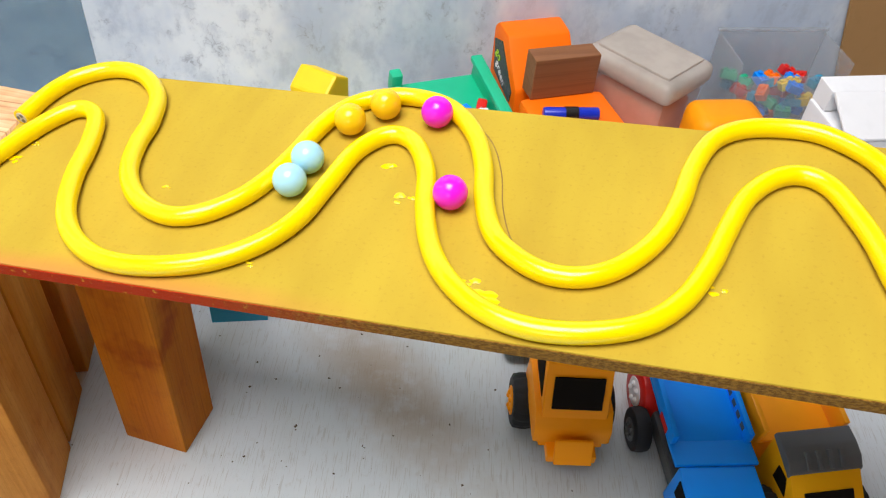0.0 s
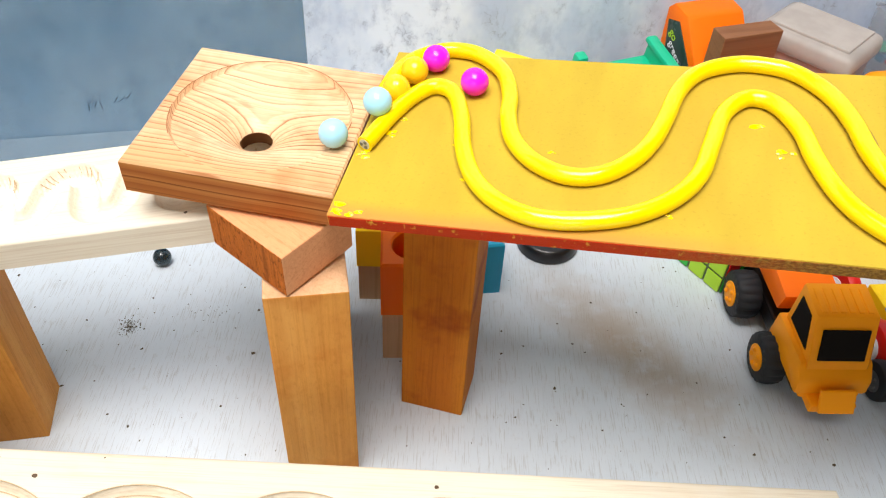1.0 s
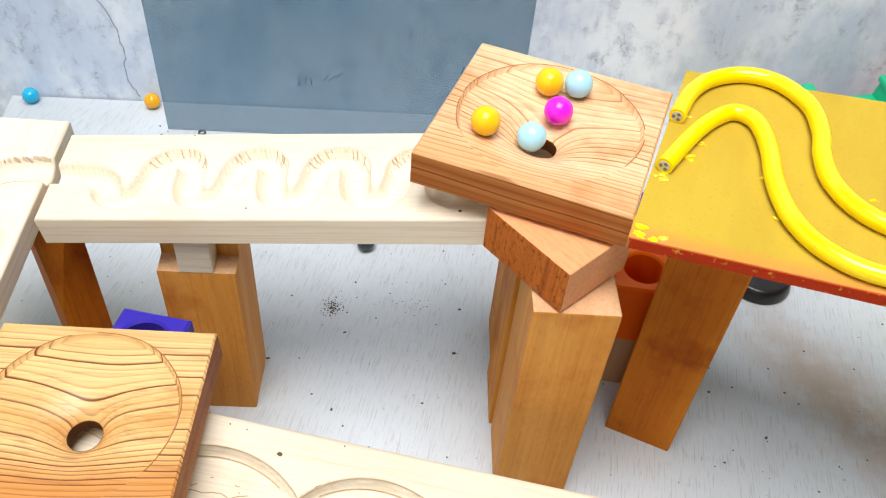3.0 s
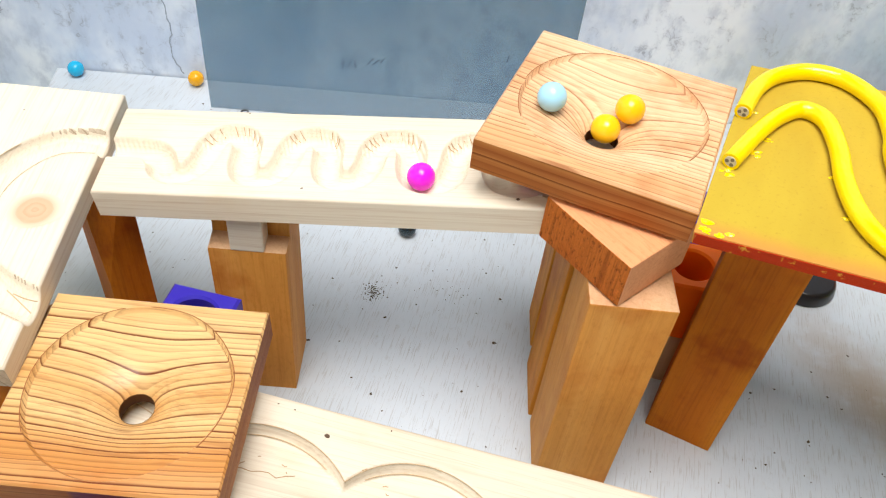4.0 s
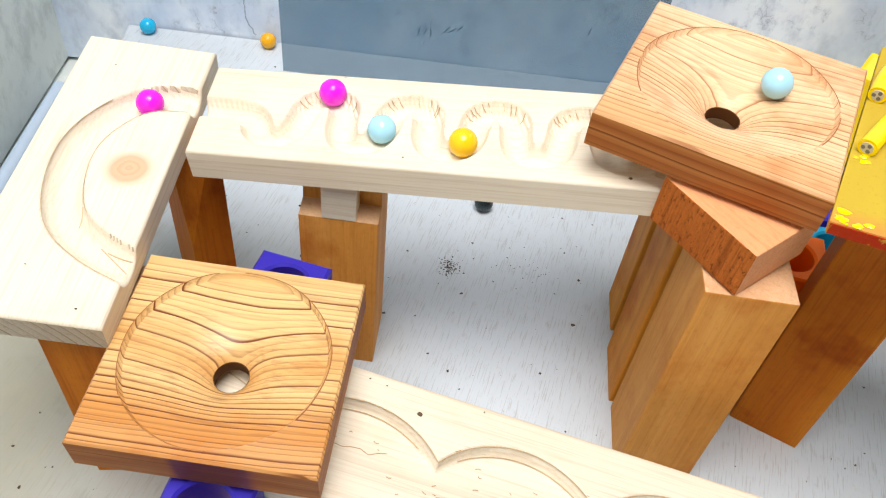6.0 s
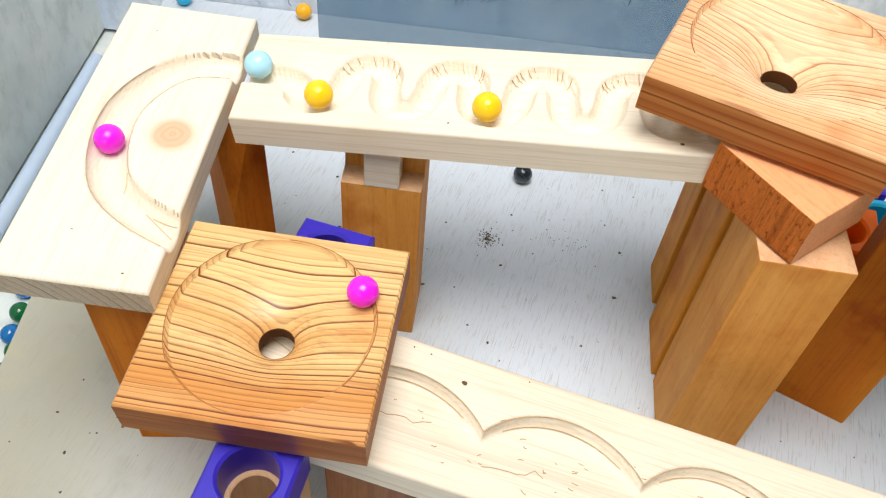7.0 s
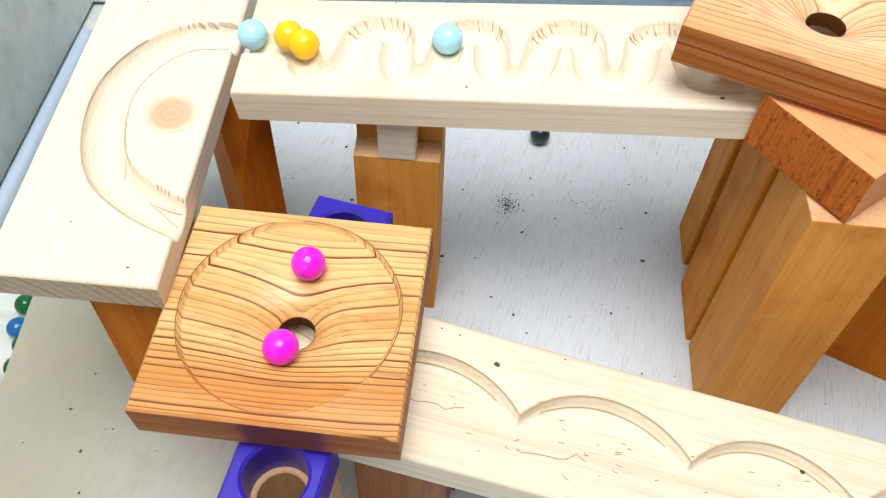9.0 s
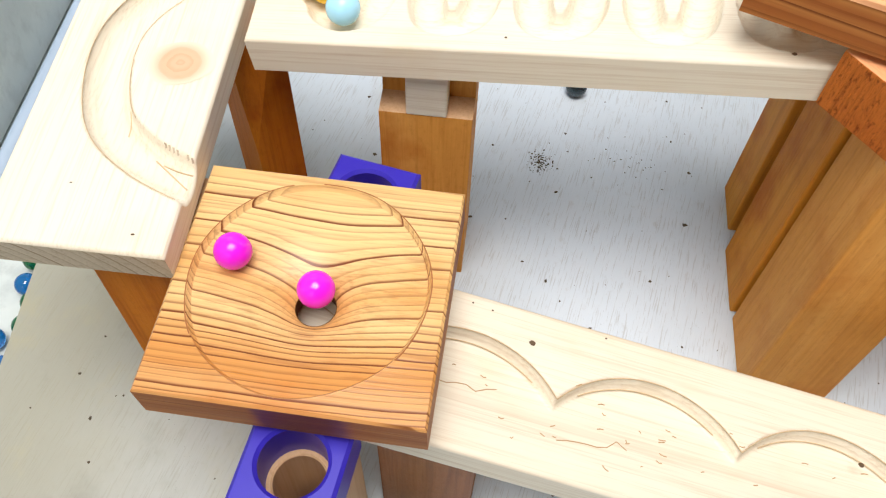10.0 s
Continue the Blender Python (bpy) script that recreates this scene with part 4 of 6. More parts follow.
def wheel(parent, x, y, z, r, w, side, rim_material, tyre_material=TYRE, lugs=True):
    """A toy wheel with its axle along x; side is the outward direction."""
    m = Matrix.Translation((x, y, z)) @ Matrix.Rotation(radians(90), 4, "Y")
    bm = bmesh.new()
    n = 48
    rings = []
    for z, rr, cut in ((-0.5, 0.55, 0), (-0.5, 0.84, 0), (-0.42, 0.95, 1), (-0.12, 1.0, 1), (0.12, 1.0, 1), (0.42, 0.95, 1), (0.5, 0.84, 0), (0.5, 0.55, 0)):
        rings.append([bm.verts.new(m @ Vector((r * q * math.cos(a), r * q * math.sin(a), z * w))) for a, q in [(2 * math.pi * k / n, rr * (0.93 if lugs and cut and k % 3 == 0 else 1.0)) for k in range(n)]])
    for p, q in zip(rings[:-1], rings[1:]):
        for k in range(n):
            bm.faces.new((p[k], p[(k + 1) % n], q[(k + 1) % n], q[k]))
    bm.faces.new(rings[0][::-1])
    bm.faces.new(rings[-1])
    tyre = part("wheel", bm, tyre_material, parent, "", 40)
    h = Matrix.Translation((side * w * 0.42, 0, 0))
    bm = rod(r * 0.55, r * 0.5, w * 0.14, h @ m if side > 0 else h @ m @ Matrix.Translation((0, 0, -w * 0.14)), 24, None, r * 0.06)
    for i in range(5):
        a = 2 * math.pi * i / 5
        ball(r * 0.11, m @ h.to_3x3().to_4x4() @ Vector((r * 0.3 * math.cos(a), r * 0.3 * math.sin(a), side * w * 0.55)), bm, 8, 6)
    part("rim", bm, rim_material, tyre, "", 40)


def wheel_loader():
    """Orange toy lorry seen from its cab; local origin below the cab's middle, cab towards -y."""
    t = thing("toy_truck", pose(0.167, 0.478, 0, 0, 0, 3), "orange plastic toy truck with black lugged wheels", "toy truck", "toy vehicles")
    part("chassis", block(0.032, 0.130, 0.016, 0.002, at=(0, 0.060, 0.014)), BLACK, t)
    # solid cab; black plates stand in for the unlit inside of open windows
    bm = prism([(-0.022, 0.030), (-0.014, 0.060), (0.0, 0.094), (0.030, 0.097), (0.034, 0.030)], -0.0225, 0.0225, 0.002)
    part("cab", bm, TRUCK_ORANGE, t, "", 35)
    part("engine_cover", prism([(-0.022, 0.034), (-0.021, 0.048), (-0.012, 0.059), (0.036, 0.059), (0.038, 0.034)], -0.0270, 0.0270, 0.003), TRUCK_ORANGE, t, "", 35)
    bm = bmesh.new()
    for i in range(6):
        block(0.004, 0.022, 0.0016, 0.0006, (-0.0165 + i * 0.0066, 0.014, 0.0948), Matrix.Rotation(radians(5), 4, "X"), bm)
    part("roof_ribs", bm, TRUCK_ORANGE, t)
    slope = Matrix.Translation((0, -0.0085, 0.076)) @ Matrix.Rotation(radians(-22.5), 4, "X")
    part("windscreen", block(0.034, 0.0016, 0.024, 0.0004, (0, 0, 0), slope @ Matrix.Translation((0, -0.0002, -0.014))), VOID, t, "black plate for the unlit open windscreen")
    for s in (-1, 1):
        part("side_window", prism([(-0.005, 0.064), (0.006, 0.088), (0.024, 0.089), (0.025, 0.064)], s * 0.0222, s * 0.0232), VOID, t, "black plate for the unlit open side window")
    part("front_plate", block(0.026, 0.0035, 0.018, 0.001, (0, -0.036, 0.031), Matrix.Rotation(radians(-28), 4, "X")), TRUCK_ORANGE, t)
    part("bumper", block(0.034, 0.016, 0.008, 0.0015, (0, -0.024, 0.026)), TRUCK_ORANGE, t)
    part("tipper", prism([(0.050, 0.046), (0.046, 0.064), (0.122, 0.072), (0.122, 0.044)], -0.020, 0.024, 0.002), ORANGE, t, "", 35)
    for s in (-1, 1):
        wheel(t, s * 0.0280, 0.0225, 0.0205, 0.0205, 0.017, s, TRUCK_ORANGE)
        wheel(t, s * 0.0280, 0.0895, 0.0205, 0.0205, 0.020, s, TRUCK_ORANGE)


def open_bed(parent, w, y0, y1, z, wall, slope, material, name="dump_bed"):
    """A tipping bed: floor and walls, raised towards the tail."""
    tilt = Matrix.Translation((0, y0, z)) @ Matrix.Rotation(slope, 4, "X")
    L = y1 - y0
    bed = part(name, block(w, L, 0.003, 0.0008, (0, 0, 0), tilt @ Matrix.Translation((0, L / 2, 0))), material, parent, "", 35)
    for s in (-1, 1):
        part("bed_side", block(0.004, L, wall, 0.001, (0, 0, 0), tilt @ Matrix.Translation((s * (w / 2 - 0.002), L / 2, 0.0025))), material, bed, "", 35)
    part("bed_tail", block(w - 0.008, 0.004, wall * 0.7, 0.001, (0, 0, 0), tilt @ Matrix.Translation((0, L - 0.002, 0.0025))), material, bed, "", 35)
    return bed, tilt


def blue_truck():
    t = thing("toy_truck", pose(0.2545, 0.461, 0, 0, 0, 7), "bright blue plastic toy dump truck with black wheels", "toy truck", "toy vehicles")
    part("chassis", block(0.036, 0.14, 0.014, 0.002, at=(0, -0.01, 0.012)), GREY, t)
    bed, tilt = open_bed(t, 0.055, -0.012, 0.062, 0.0555, 0.011, radians(4), BLUE)
    for i in range(5):
        part("decal", block(0.0004, 0.005, 0.004, 0, (0, 0, 0), tilt @ Matrix.Translation((0.0233, 0.010 + i * 0.009, 0.006))), GREY, bed)
    part("bed_lip", block(0.056, 0.018, 0.003, 0.001, (0, -0.019, 0.0565)), BLUE, t)
    bm = prism([(-0.078, 0.018), (-0.074, 0.036), (-0.060, 0.056), (-0.028, 0.058), (-0.024, 0.018)], -0.0255, 0.0255, 0.002)
    part("cab", bm, BLUE, t, "", 35)
    slope = Matrix.Translation((0, -0.0675, 0.046)) @ Matrix.Rotation(radians(-35), 4, "X")
    part("windscreen", block(0.040, 0.0014, 0.016, 0.0003, (0, 0, 0), slope @ Matrix.Translation((0, -0.0008, -0.008))), VOID, t)
    for s in (-1, 1):
        part("side_window", prism([(-0.060, 0.040), (-0.054, 0.053), (-0.036, 0.054), (-0.036, 0.040)], s * 0.0252, s * 0.0262), VOID, t)
        part("side_decal", block(0.0006, 0.014, 0.005, 0, (s * 0.0277, 0.004, 0.058)), RED, t)
        wheel(t, s * 0.029, 0.028, 0.0165, 0.0165, 0.012, s, GREY, TYRE, False)
        wheel(t, s * 0.029, -0.058, 0.0165, 0.0165, 0.012, s, GREY, TYRE, False)
    part("red_bumper", block(0.046, 0.006, 0.008, 0.001, (0, -0.0800, 0.020)), RED, t)


def yellow_truck():
    t = thing("toy_truck", pose(0.317, 0.476, 0, 0, 0, 12), "yellow plastic toy dump truck with a dark grey canopy", "toy truck", "toy vehicles")
    part("chassis", block(0.040, 0.13, 0.016, 0.002, at=(0, -0.01, 0.014)), TRUCK_YELLOW, t)
    open_bed(t, 0.062, -0.012, 0.070, 0.050, 0.018, radians(10), AMBER)
    part("canopy", prism([(-0.045, 0.060), (-0.045, 0.064), (-0.039, 0.0695), (-0.030, 0.0725), (-0.019, 0.0735), (-0.018, 0.069), (-0.036, 0.064)], -0.026, 0.026, 0.001), SLATE, t)
    bm = bmesh.new()
    for i in range(4):
        block(0.0035, 0.012, 0.003, 0.0008, (-0.012 + i * 0.008, -0.0385, 0.0675), Matrix.Rotation(radians(30), 4, "X"), bm)
    part("canopy_ribs", bm, SLATE, t)
    part("cab", prism([(-0.074, 0.022), (-0.068, 0.044), (-0.044, 0.064), (-0.018, 0.066), (-0.016, 0.022)], -0.025, 0.025, 0.002), TRUCK_YELLOW, t, "", 35)
    part("windscreen", block(0.034, 0.0014, 0.012, 0.0003, (0, 0, 0), Matrix.Translation((0, -0.0585, 0.0515)) @ Matrix.Rotation(radians(-50), 4, "X") @ Matrix.Translation((0, -0.001, -0.006))), VOID, t)
    for s in (-1, 1):
        part("side_window", prism([(-0.050, 0.046), (-0.044, 0.058), (-0.034, 0.058), (-0.034, 0.046)], s * 0.0246, s * 0.0256), VOID, t)
        wheel(t, s * 0.031, 0.038, 0.020, 0.020, 0.016, s, TRUCK_YELLOW)
        wheel(t, s * 0.031, -0.048, 0.020, 0.020, 0.016, s, TRUCK_YELLOW)


def yellow_tractor():
    t = thing("toy_tractor", pose(0.258, 0.540, 0, 0, 0, 8), "yellow plastic toy car body with red wheels", "toy tractor", "toy vehicles")
    bm = holed(0.05, 0.012, 0.016, 0.034, 0.002)
    part("body", bm, YELLOW, t, "", 35)
    part("front", block(0.060, 0.014, 0.020, 0.004, (0, -0.022, 0.026)), YELLOW, t, "", 40)
    part("badge", rod(0.005, 0.005, 0.0012, Matrix.Translation((0.0, -0.0290, 0.037)) @ Matrix.Rotation(radians(90), 4, "X"), 20), BLUE, t, "round blue badge")
    for s in (-1, 1):
        wheel(t, s * 0.033, -0.020, 0.022, 0.022, 0.012, s, WHITE, RED, False)
        wheel(t, s * 0.033, 0.040, 0.022, 0.022, 0.012, s, WHITE, RED, False)


def puzzle_cube():
    t = thing("puzzle_cube", pose(0.1300, 0.6225, 0, 0, 0, -54.7), "plastic twisty puzzle cube with green and red tiles", "puzzle cube")
    part("body", block(0.054, 0.054, 0.054, 0.002), plastic("cube_core", (0.10, 0.16, 0.06), 0.4), t)
    random.seed(5)
    d = 0.0182
    faces = [(Matrix.Rotation(radians(90 * k), 4, "Z") @ Matrix.Translation((0.0271, 0, 0.027)) @ Matrix.Rotation(radians(90), 4, "Y")) for k in range(4)] + [Matrix.Translation((0, 0, 0.0541))]
    for k, m in enumerate(faces):
        main = [(RED, RED, CUBE_GREEN), (RED, ORANGE, RED), (LIME, CUBE_GREEN, CUBE_GREEN), (LIME, LIME, LIME, CUBE_GREEN), (LIME, YELLOW, LIME)][k]
        for i in (-1, 0, 1):
            for j in (-1, 0, 1):
                part("tile", block(0.0162, 0.0162, 0.0012, 0.0005, (0, 0, 0), m @ Matrix.Translation((i * d, j * d, 0)), None, 1), random.choice(main), t)


def back_clutter():
    """Toys and boxes along the back wall; poses follow the wall."""
    t = thing("toy_dumper", pose(0.065, 0.810, -0.0005, 0, 0, 24), "green plastic toy dumper with an open tipping bed", "toy truck", "toy vehicles")
    tilt = Matrix.Translation((0, 0, 0.056)) @ Matrix.Rotation(radians(11), 4, "X")
    bed = part("bed", block(0.088, 0.082, 0.004, 0.001, (0, 0, 0), tilt), GREEN, t, "", 30)
    part("bed_wall", block(0.006, 0.084, 0.020, 0.001, (0, 0, 0), tilt @ Matrix.Translation((0.043, 0, 0.002))), GREEN, bed, "", 30)
    part("bed_wall", block(0.006, 0.084, 0.012, 0.001, (0, 0, 0), tilt @ Matrix.Translation((-0.043, 0, 0.002))), GREEN, bed, "", 30)
    part("side_rail", block(0.012, 0.090, 0.006, 0.002, (0, 0, 0), tilt @ Matrix.Translation((0.043, 0, 0.020))), GREEN, t, "", 40)
    part("tail_rail", block(0.012, 0.012, 0.022, 0.003, (0, 0, 0), tilt @ Matrix.Translation((-0.044, 0.036, 0.004))), GREEN, t, "", 40)
    bm = bmesh.new()
    for i in range(4):
        block(0.005, 0.005, 0.018, 0.001, (0, 0, 0), tilt @ Matrix.Translation((0.0475, -0.030 + i * 0.018, 0.002)), bm)
    part("ribs", bm, GREEN, t)
    part("chassis", block(0.05, 0.06, 0.038, 0.003, (0, 0, 0.018)), BLACK, t)
    for s in (-1, 1):
        wheel(t, s * 0.034, -0.025, 0.022, 0.022, 0.014, s, GREEN)
        wheel(t, s * 0.034, 0.025, 0.022, 0.022, 0.014, s, GREEN)
    for x, y, mat in ((0.010, -0.012, BLUE), (0.030, -0.010, RED), (0.026, -0.020, WHITE)):
        ob = tagged(part("toy_chip", block(0.016, 0.010, 0.009, 0.002), mat), "small plastic piece lying in the dumper bed", "toy part")
        ob.matrix_world = pose(0.065, 0.810, 0, 0, 0, 24) @ tilt @ pose(x, y, 0.0042, 0, 0, 40 * x * 50)
    # cab with a sloping front; its side window carries small lettering
    t = thing("toy_cab", pose(0.140, 0.860, 0, 0, 0, 20), "orange plastic toy cab with a dark side window", "toy cab")
    part("shell", prism([(0.036, 0.0), (0.036, 0.112), (0.026, 0.121), (0.0, 0.119), (-0.034, 0.078), (-0.040, 0.0)], -0.025, 0.041, 0.004), ORANGE, t, "", 40)
    part("window", prism([(0.028, 0.102), (0.010, 0.108), (-0.026, 0.072), (-0.024, 0.060), (0.022, 0.070)], -0.0262, -0.0240), plastic("dark_green_window", (0.015, 0.05, 0.035), 0.25), t, "dark green side window")
    for text, y, z, size, mat in (("go", 0.021, 0.091, 0.013, LIME), ("green", 0.018, 0.080, 0.012, WHITE)):
        cu = bpy.data.curves.new("lettering", "FONT")
        cu.body, cu.size, cu.extrude = text, size, 0.0002
        cu.materials.append(mat)
        ob = new("lettering", cu)
        ob.parent = t
        ob.matrix_basis = Matrix.Translation((-0.0267, y, z)) @ Matrix(((0, 0, -1, 0), (-1, 0, 0, 0), (0, 1, 0, 0), (0, 0, 0, 1))) @ Matrix.Rotation(radians(-30), 4, "Z")
    t = post("wooden_block", 0.1690, 0.8215, 0.066, 0.022, 0.042, 20, BROWN, "brown wooden block lying on orange toys", 0.083, "")
    p = thing("toy_ramp", pose(0.183, 0.783, 0, 0, 0, 20), "orange plastic toy base piece", "toy part")
    part("base", block(0.086, 0.070, 0.083, 0.006, (0, 0, 0)), ORANGE, p, "", 40)
    t = thing("toy_bar", pose(0.178, 0.774, 0.083, 0, 0, 8), "short blue plastic bar with a black band", "toy part")
    lay = Matrix.Translation((-0.026, 0, 0.0062)) @ Matrix.Rotation(radians(90), 4, "Y")
    part("bar", rod(0.0060, 0.0060, 0.052, lay, 18, None, 0.0012), plastic("deep_blue", (0.01, 0.03, 0.5), 0.3), t, "", 40)
    part("band", rod(0.0066, 0.0066, 0.012, lay @ Matrix.Translation((0, 0, 0.02)), 18), BLACK, t, "", 40)
    # milky box with lid
    t = thing("storage_box", pose(0.258, 0.860, 0, 0, 0, -43), "milky translucent storage box with a lid", "storage box")
    part("box", block(0.096, 0.072, 0.088, 0.010), CLEAR, t, "", 40)
    lid = part("lid", block(0.105, 0.081, 0.024, 0.0115, (0, 0, 0.0862), None, None, 4), CLEAR_LID, t, "", 40)
    part("lid_panel", block(0.084, 0.060, 0.003, 0.001, (0, 0, 0.1098)), CLEAR_LID, lid)
    ob = tagged(part("toy_tub", block(0.082, 0.058, 0.070, 0.008, segments=3), ORANGE), "orange plastic toy kept inside the milky box", "toy part")
    ob.matrix_world = pose(0.258, 0.860, 0.004, 0, 0, -43)
    t = thing("toy_dome", pose(0.328, 0.798, 0, 0, 0, 10), "orange rounded plastic toy piece", "toy part")
    part("shell", block(0.072, 0.052, 0.094, 0.018, segments=4), TRUCK_ORANGE, t, "", 50)
    # clear bin with bricks
    b = thing("clear_bin", pose(0.405, 0.905, 0, 0, 0, 10), "clear plastic bin holding small coloured bricks", "storage bin")
    for name, s, at in (("bin_wall", (0.12, 0.002, 0.107), (0, 0.032, 0)), ("bin_wall", (0.12, 0.002, 0.09), (0, -0.032, 0)), ("bin_wall", (0.002, 0.062, 0.104), (-0.059, 0, 0)), ("bin_wall", (0.002, 0.062, 0.104), (0.059, 0, 0)), ("bin_floor", (0.116, 0.062, 0.002), (0, 0, 0))):
        part(name, block(*s, 0, at), CLEAR_BIN, b)
    part("rim", block(0.124, 0.004, 0.004, 0.0015, (0, 0.033, 0.105)), CLEAR_BIN, b)
    random.seed(8)
    made = {}
    for i in range(60):
        mat = random.choice([RED, BLUE, YELLOW, ORANGE, GREEN, CYAN, RED, BLUE])
        bm = block(0.016, 0.010, 0.009, 0.0008)
        for s in (-1, 1):
            rod(0.0028, 0.0028, 0.002, Matrix.Translation((s * 0.004, 0, 0.009)), 8, bm)
        ob = tagged(part("toy_brick", bm, mat), "small studded plastic brick heaped in the bin", "toy brick", "bricks in the bin")
        layer = i // 12
        ob.matrix_world = pose(0.405, 0.905, 0.003 + layer * 0.014, 0, 0, 10) @ pose(random.uniform(-0.046, 0.046), random.uniform(-0.020, 0.020), random.uniform(0, 0.004), random.uniform(-25, 25), random.uniform(-25, 25), random.uniform(0, 180))
    t = thing("paper_box", pose(0.478, 0.822, 0, 0, 0, 12), "white folded card box standing on the floor", "card box")
    part("body", prism([(-0.040, 0.0), (-0.040, 0.0860), (0.030, 0.0880), (0.030, 0.0)], -0.055, 0.17, 0.002), WHITE, t)
    part("flap", prism([(-0.041, 0.0865), (-0.041, 0.0890), (0.0, 0.1140), (0.004, 0.1120)], -0.055, 0.055, 0.0006), WHITE, t, "folded card flap")
    part("flap", prism([(-0.041, 0.0865), (-0.041, 0.0885), (0.0, 0.1100), (0.004, 0.1080)], 0.058, 0.17, 0.0006), WHITE, t, "folded card flap")
    part("flap", prism([(0.006, 0.0885), (0.006, 0.1100), (0.030, 0.1120), (0.030, 0.0885)], -0.053, 0.17, 0.0006), WHITE, t, "folded card flap")
    t = tagged(part("cardboard_sheet", block(0.30, 0.005, 0.36, 0.001), CARD), "brown cardboard sheet leaning on the wall", "cardboard")
    t.matrix_world = pose(0.660, 1.000, 0, -3, -12, 12)
    t = tagged(part("toy_wedge", prism([(-0.02, 0), (-0.02, 0.088), (0.0, 0.102), (0.02, 0.09), (0.02, 0)], -0.022, 0.018, 0.003), YELLOW), "pale yellow plastic toy piece by the wall", "toy part")
    t.matrix_world = pose(-0.055, 0.790, 0, 0, 0, -25)


def loose_balls():
    teal = plastic("teal_ball", (0.01, 0.45, 0.75), 0.2)
    amber = plastic("amber_ball", (0.88, 0.42, 0.01), 0.2)
    smoke = glass_ball_material("smoky_glass", (0.03, 0.05, 0.06))
    green_glass = glass_ball_material("green_glass", (0.02, 0.25, 0.08))
    blue_glass = glass_ball_material("blue_glass", (0.03, 0.30, 0.75))
    spots = [(-0.7320, 0.6975, 0.0078, teal, "glossy teal marble by the wall foot"), (-0.6160, 0.7235, 0.0078, amber, "glossy amber marble by the wall foot"),
             (-0.3564, 0.5853, 0.0078, smoke, "smoky dark glass marble on the floor"), (-0.2780, 0.7750, 0.0078, green_glass, "green glass marble by the wall"),
             (-0.6785, 0.352, -0.0472, green_glass, "green glass marble in the gutter"), (-0.672, 0.333, -0.0472, blue_glass, "blue glass marble in the gutter"),
             (-0.655, 0.305, -0.0472, green_glass, "green glass marble in the gutter"), (-0.650, 0.275, -0.0472, blue_glass, "blue glass marble in the gutter"),
             (-0.690, 0.372, -0.0472, blue_glass, "blue glass marble in the gutter"), (-0.660, 0.322, -0.0472, green_glass, "green glass marble in the gutter"),
             (-0.640, 0.255, -0.0472, green_glass, "green glass marble in the gutter"), (-0.668, 0.290, -0.0472, blue_glass, "blue glass marble in the gutter")]
    for x, y, z, mat, label in spots:
        ob = tagged(part("loose_marble", ball(0.0078), mat, None, "", 180), label, "marble", "loose marbles")
        ob.matrix_world = pose(x, y, z)


def other_blocks():
    hole_block(pose(-0.4060, 0.2310, 0, 0, 0, 5), PURPLE, 0.024, 0.1195, "violet-capped wooden toy block with a drilled hole", 0.0412)
    hole_block(pose(-0.4250, 0.3590, 0, 0, 0, 0.7), PURPLE, 0.024, 0.1262, "violet-capped wooden toy block with a drilled hole", 0.0415)
    hole_block(pose(-0.1400, 0.5175, 0, 0, 0, 4), ORANGE, 0.052, 0.104, "orange-capped wooden toy block with a drilled hole")
    hole_block(pose(-0.1640, 0.5780, 0, 0, 0, 2), YELLOW, 0.040, 0.080, "yellow-capped wooden toy block with a drilled hole")
    t = thing("hole_block", pose(-0.092, 0.590, 0, 0, 0, 10), "dark teal plastic toy block with a drilled hole", "toy block", "capped toy blocks")
    part("body", holed(0.044, 0.056, 0.0152, 0.0, 0.0016), CYAN, t, "", 30)
    t = thing("hole_block", pose(-0.112, 0.640, 0, 0, 0, 4), "violet plastic toy block with a drilled hole", "toy block", "capped toy blocks")
    part("body", holed(0.044, 0.056, 0.0152, 0.0, 0.0016), PURPLE, t, "", 30)
    # dark round toy part on the floor
    ob = tagged(part("toy_disc", rod(0.029, 0.026, 0.013, Matrix(), 32, None, 0.003), BLACK, None, "", 40), "black round plastic toy part on the floor", "toy part")
    ob.matrix_world = pose(-0.022, 0.636, 0)
    ob = tagged(part("toy_cone", rod(0.014, 0.006, 0.03, Matrix(), 20, None, 0.002), GREEN, None, "", 40), "green plastic toy part on the floor", "toy part")
    ob.matrix_world = pose(-0.3660, 0.2380, 0)
    ob = tagged(part("toy_chip", block(0.03, 0.02, 0.012, 0.002), RED), "red plastic toy piece on the floor", "toy part")
    ob.matrix_world = pose(-0.432, 0.372, 0)


def corner_trim():
    a, b = Vector((-0.806, 0.640, -0.0480)), Vector((-0.595, -0.190, -0.0480))
    bm = tube([a, a.lerp(b, 0.5), b], 0.0068, 16)
    tagged(part("trim_side", bm, TRIM, None, "", 60), "pale blue round trim along the side panel", "trim", kind="structure")
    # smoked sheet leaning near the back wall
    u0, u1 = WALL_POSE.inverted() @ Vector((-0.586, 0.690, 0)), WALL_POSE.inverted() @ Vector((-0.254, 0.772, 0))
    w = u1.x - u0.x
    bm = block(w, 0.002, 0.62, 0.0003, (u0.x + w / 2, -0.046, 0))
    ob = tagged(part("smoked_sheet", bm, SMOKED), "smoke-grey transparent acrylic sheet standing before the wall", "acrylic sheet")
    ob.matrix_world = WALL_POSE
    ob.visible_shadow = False


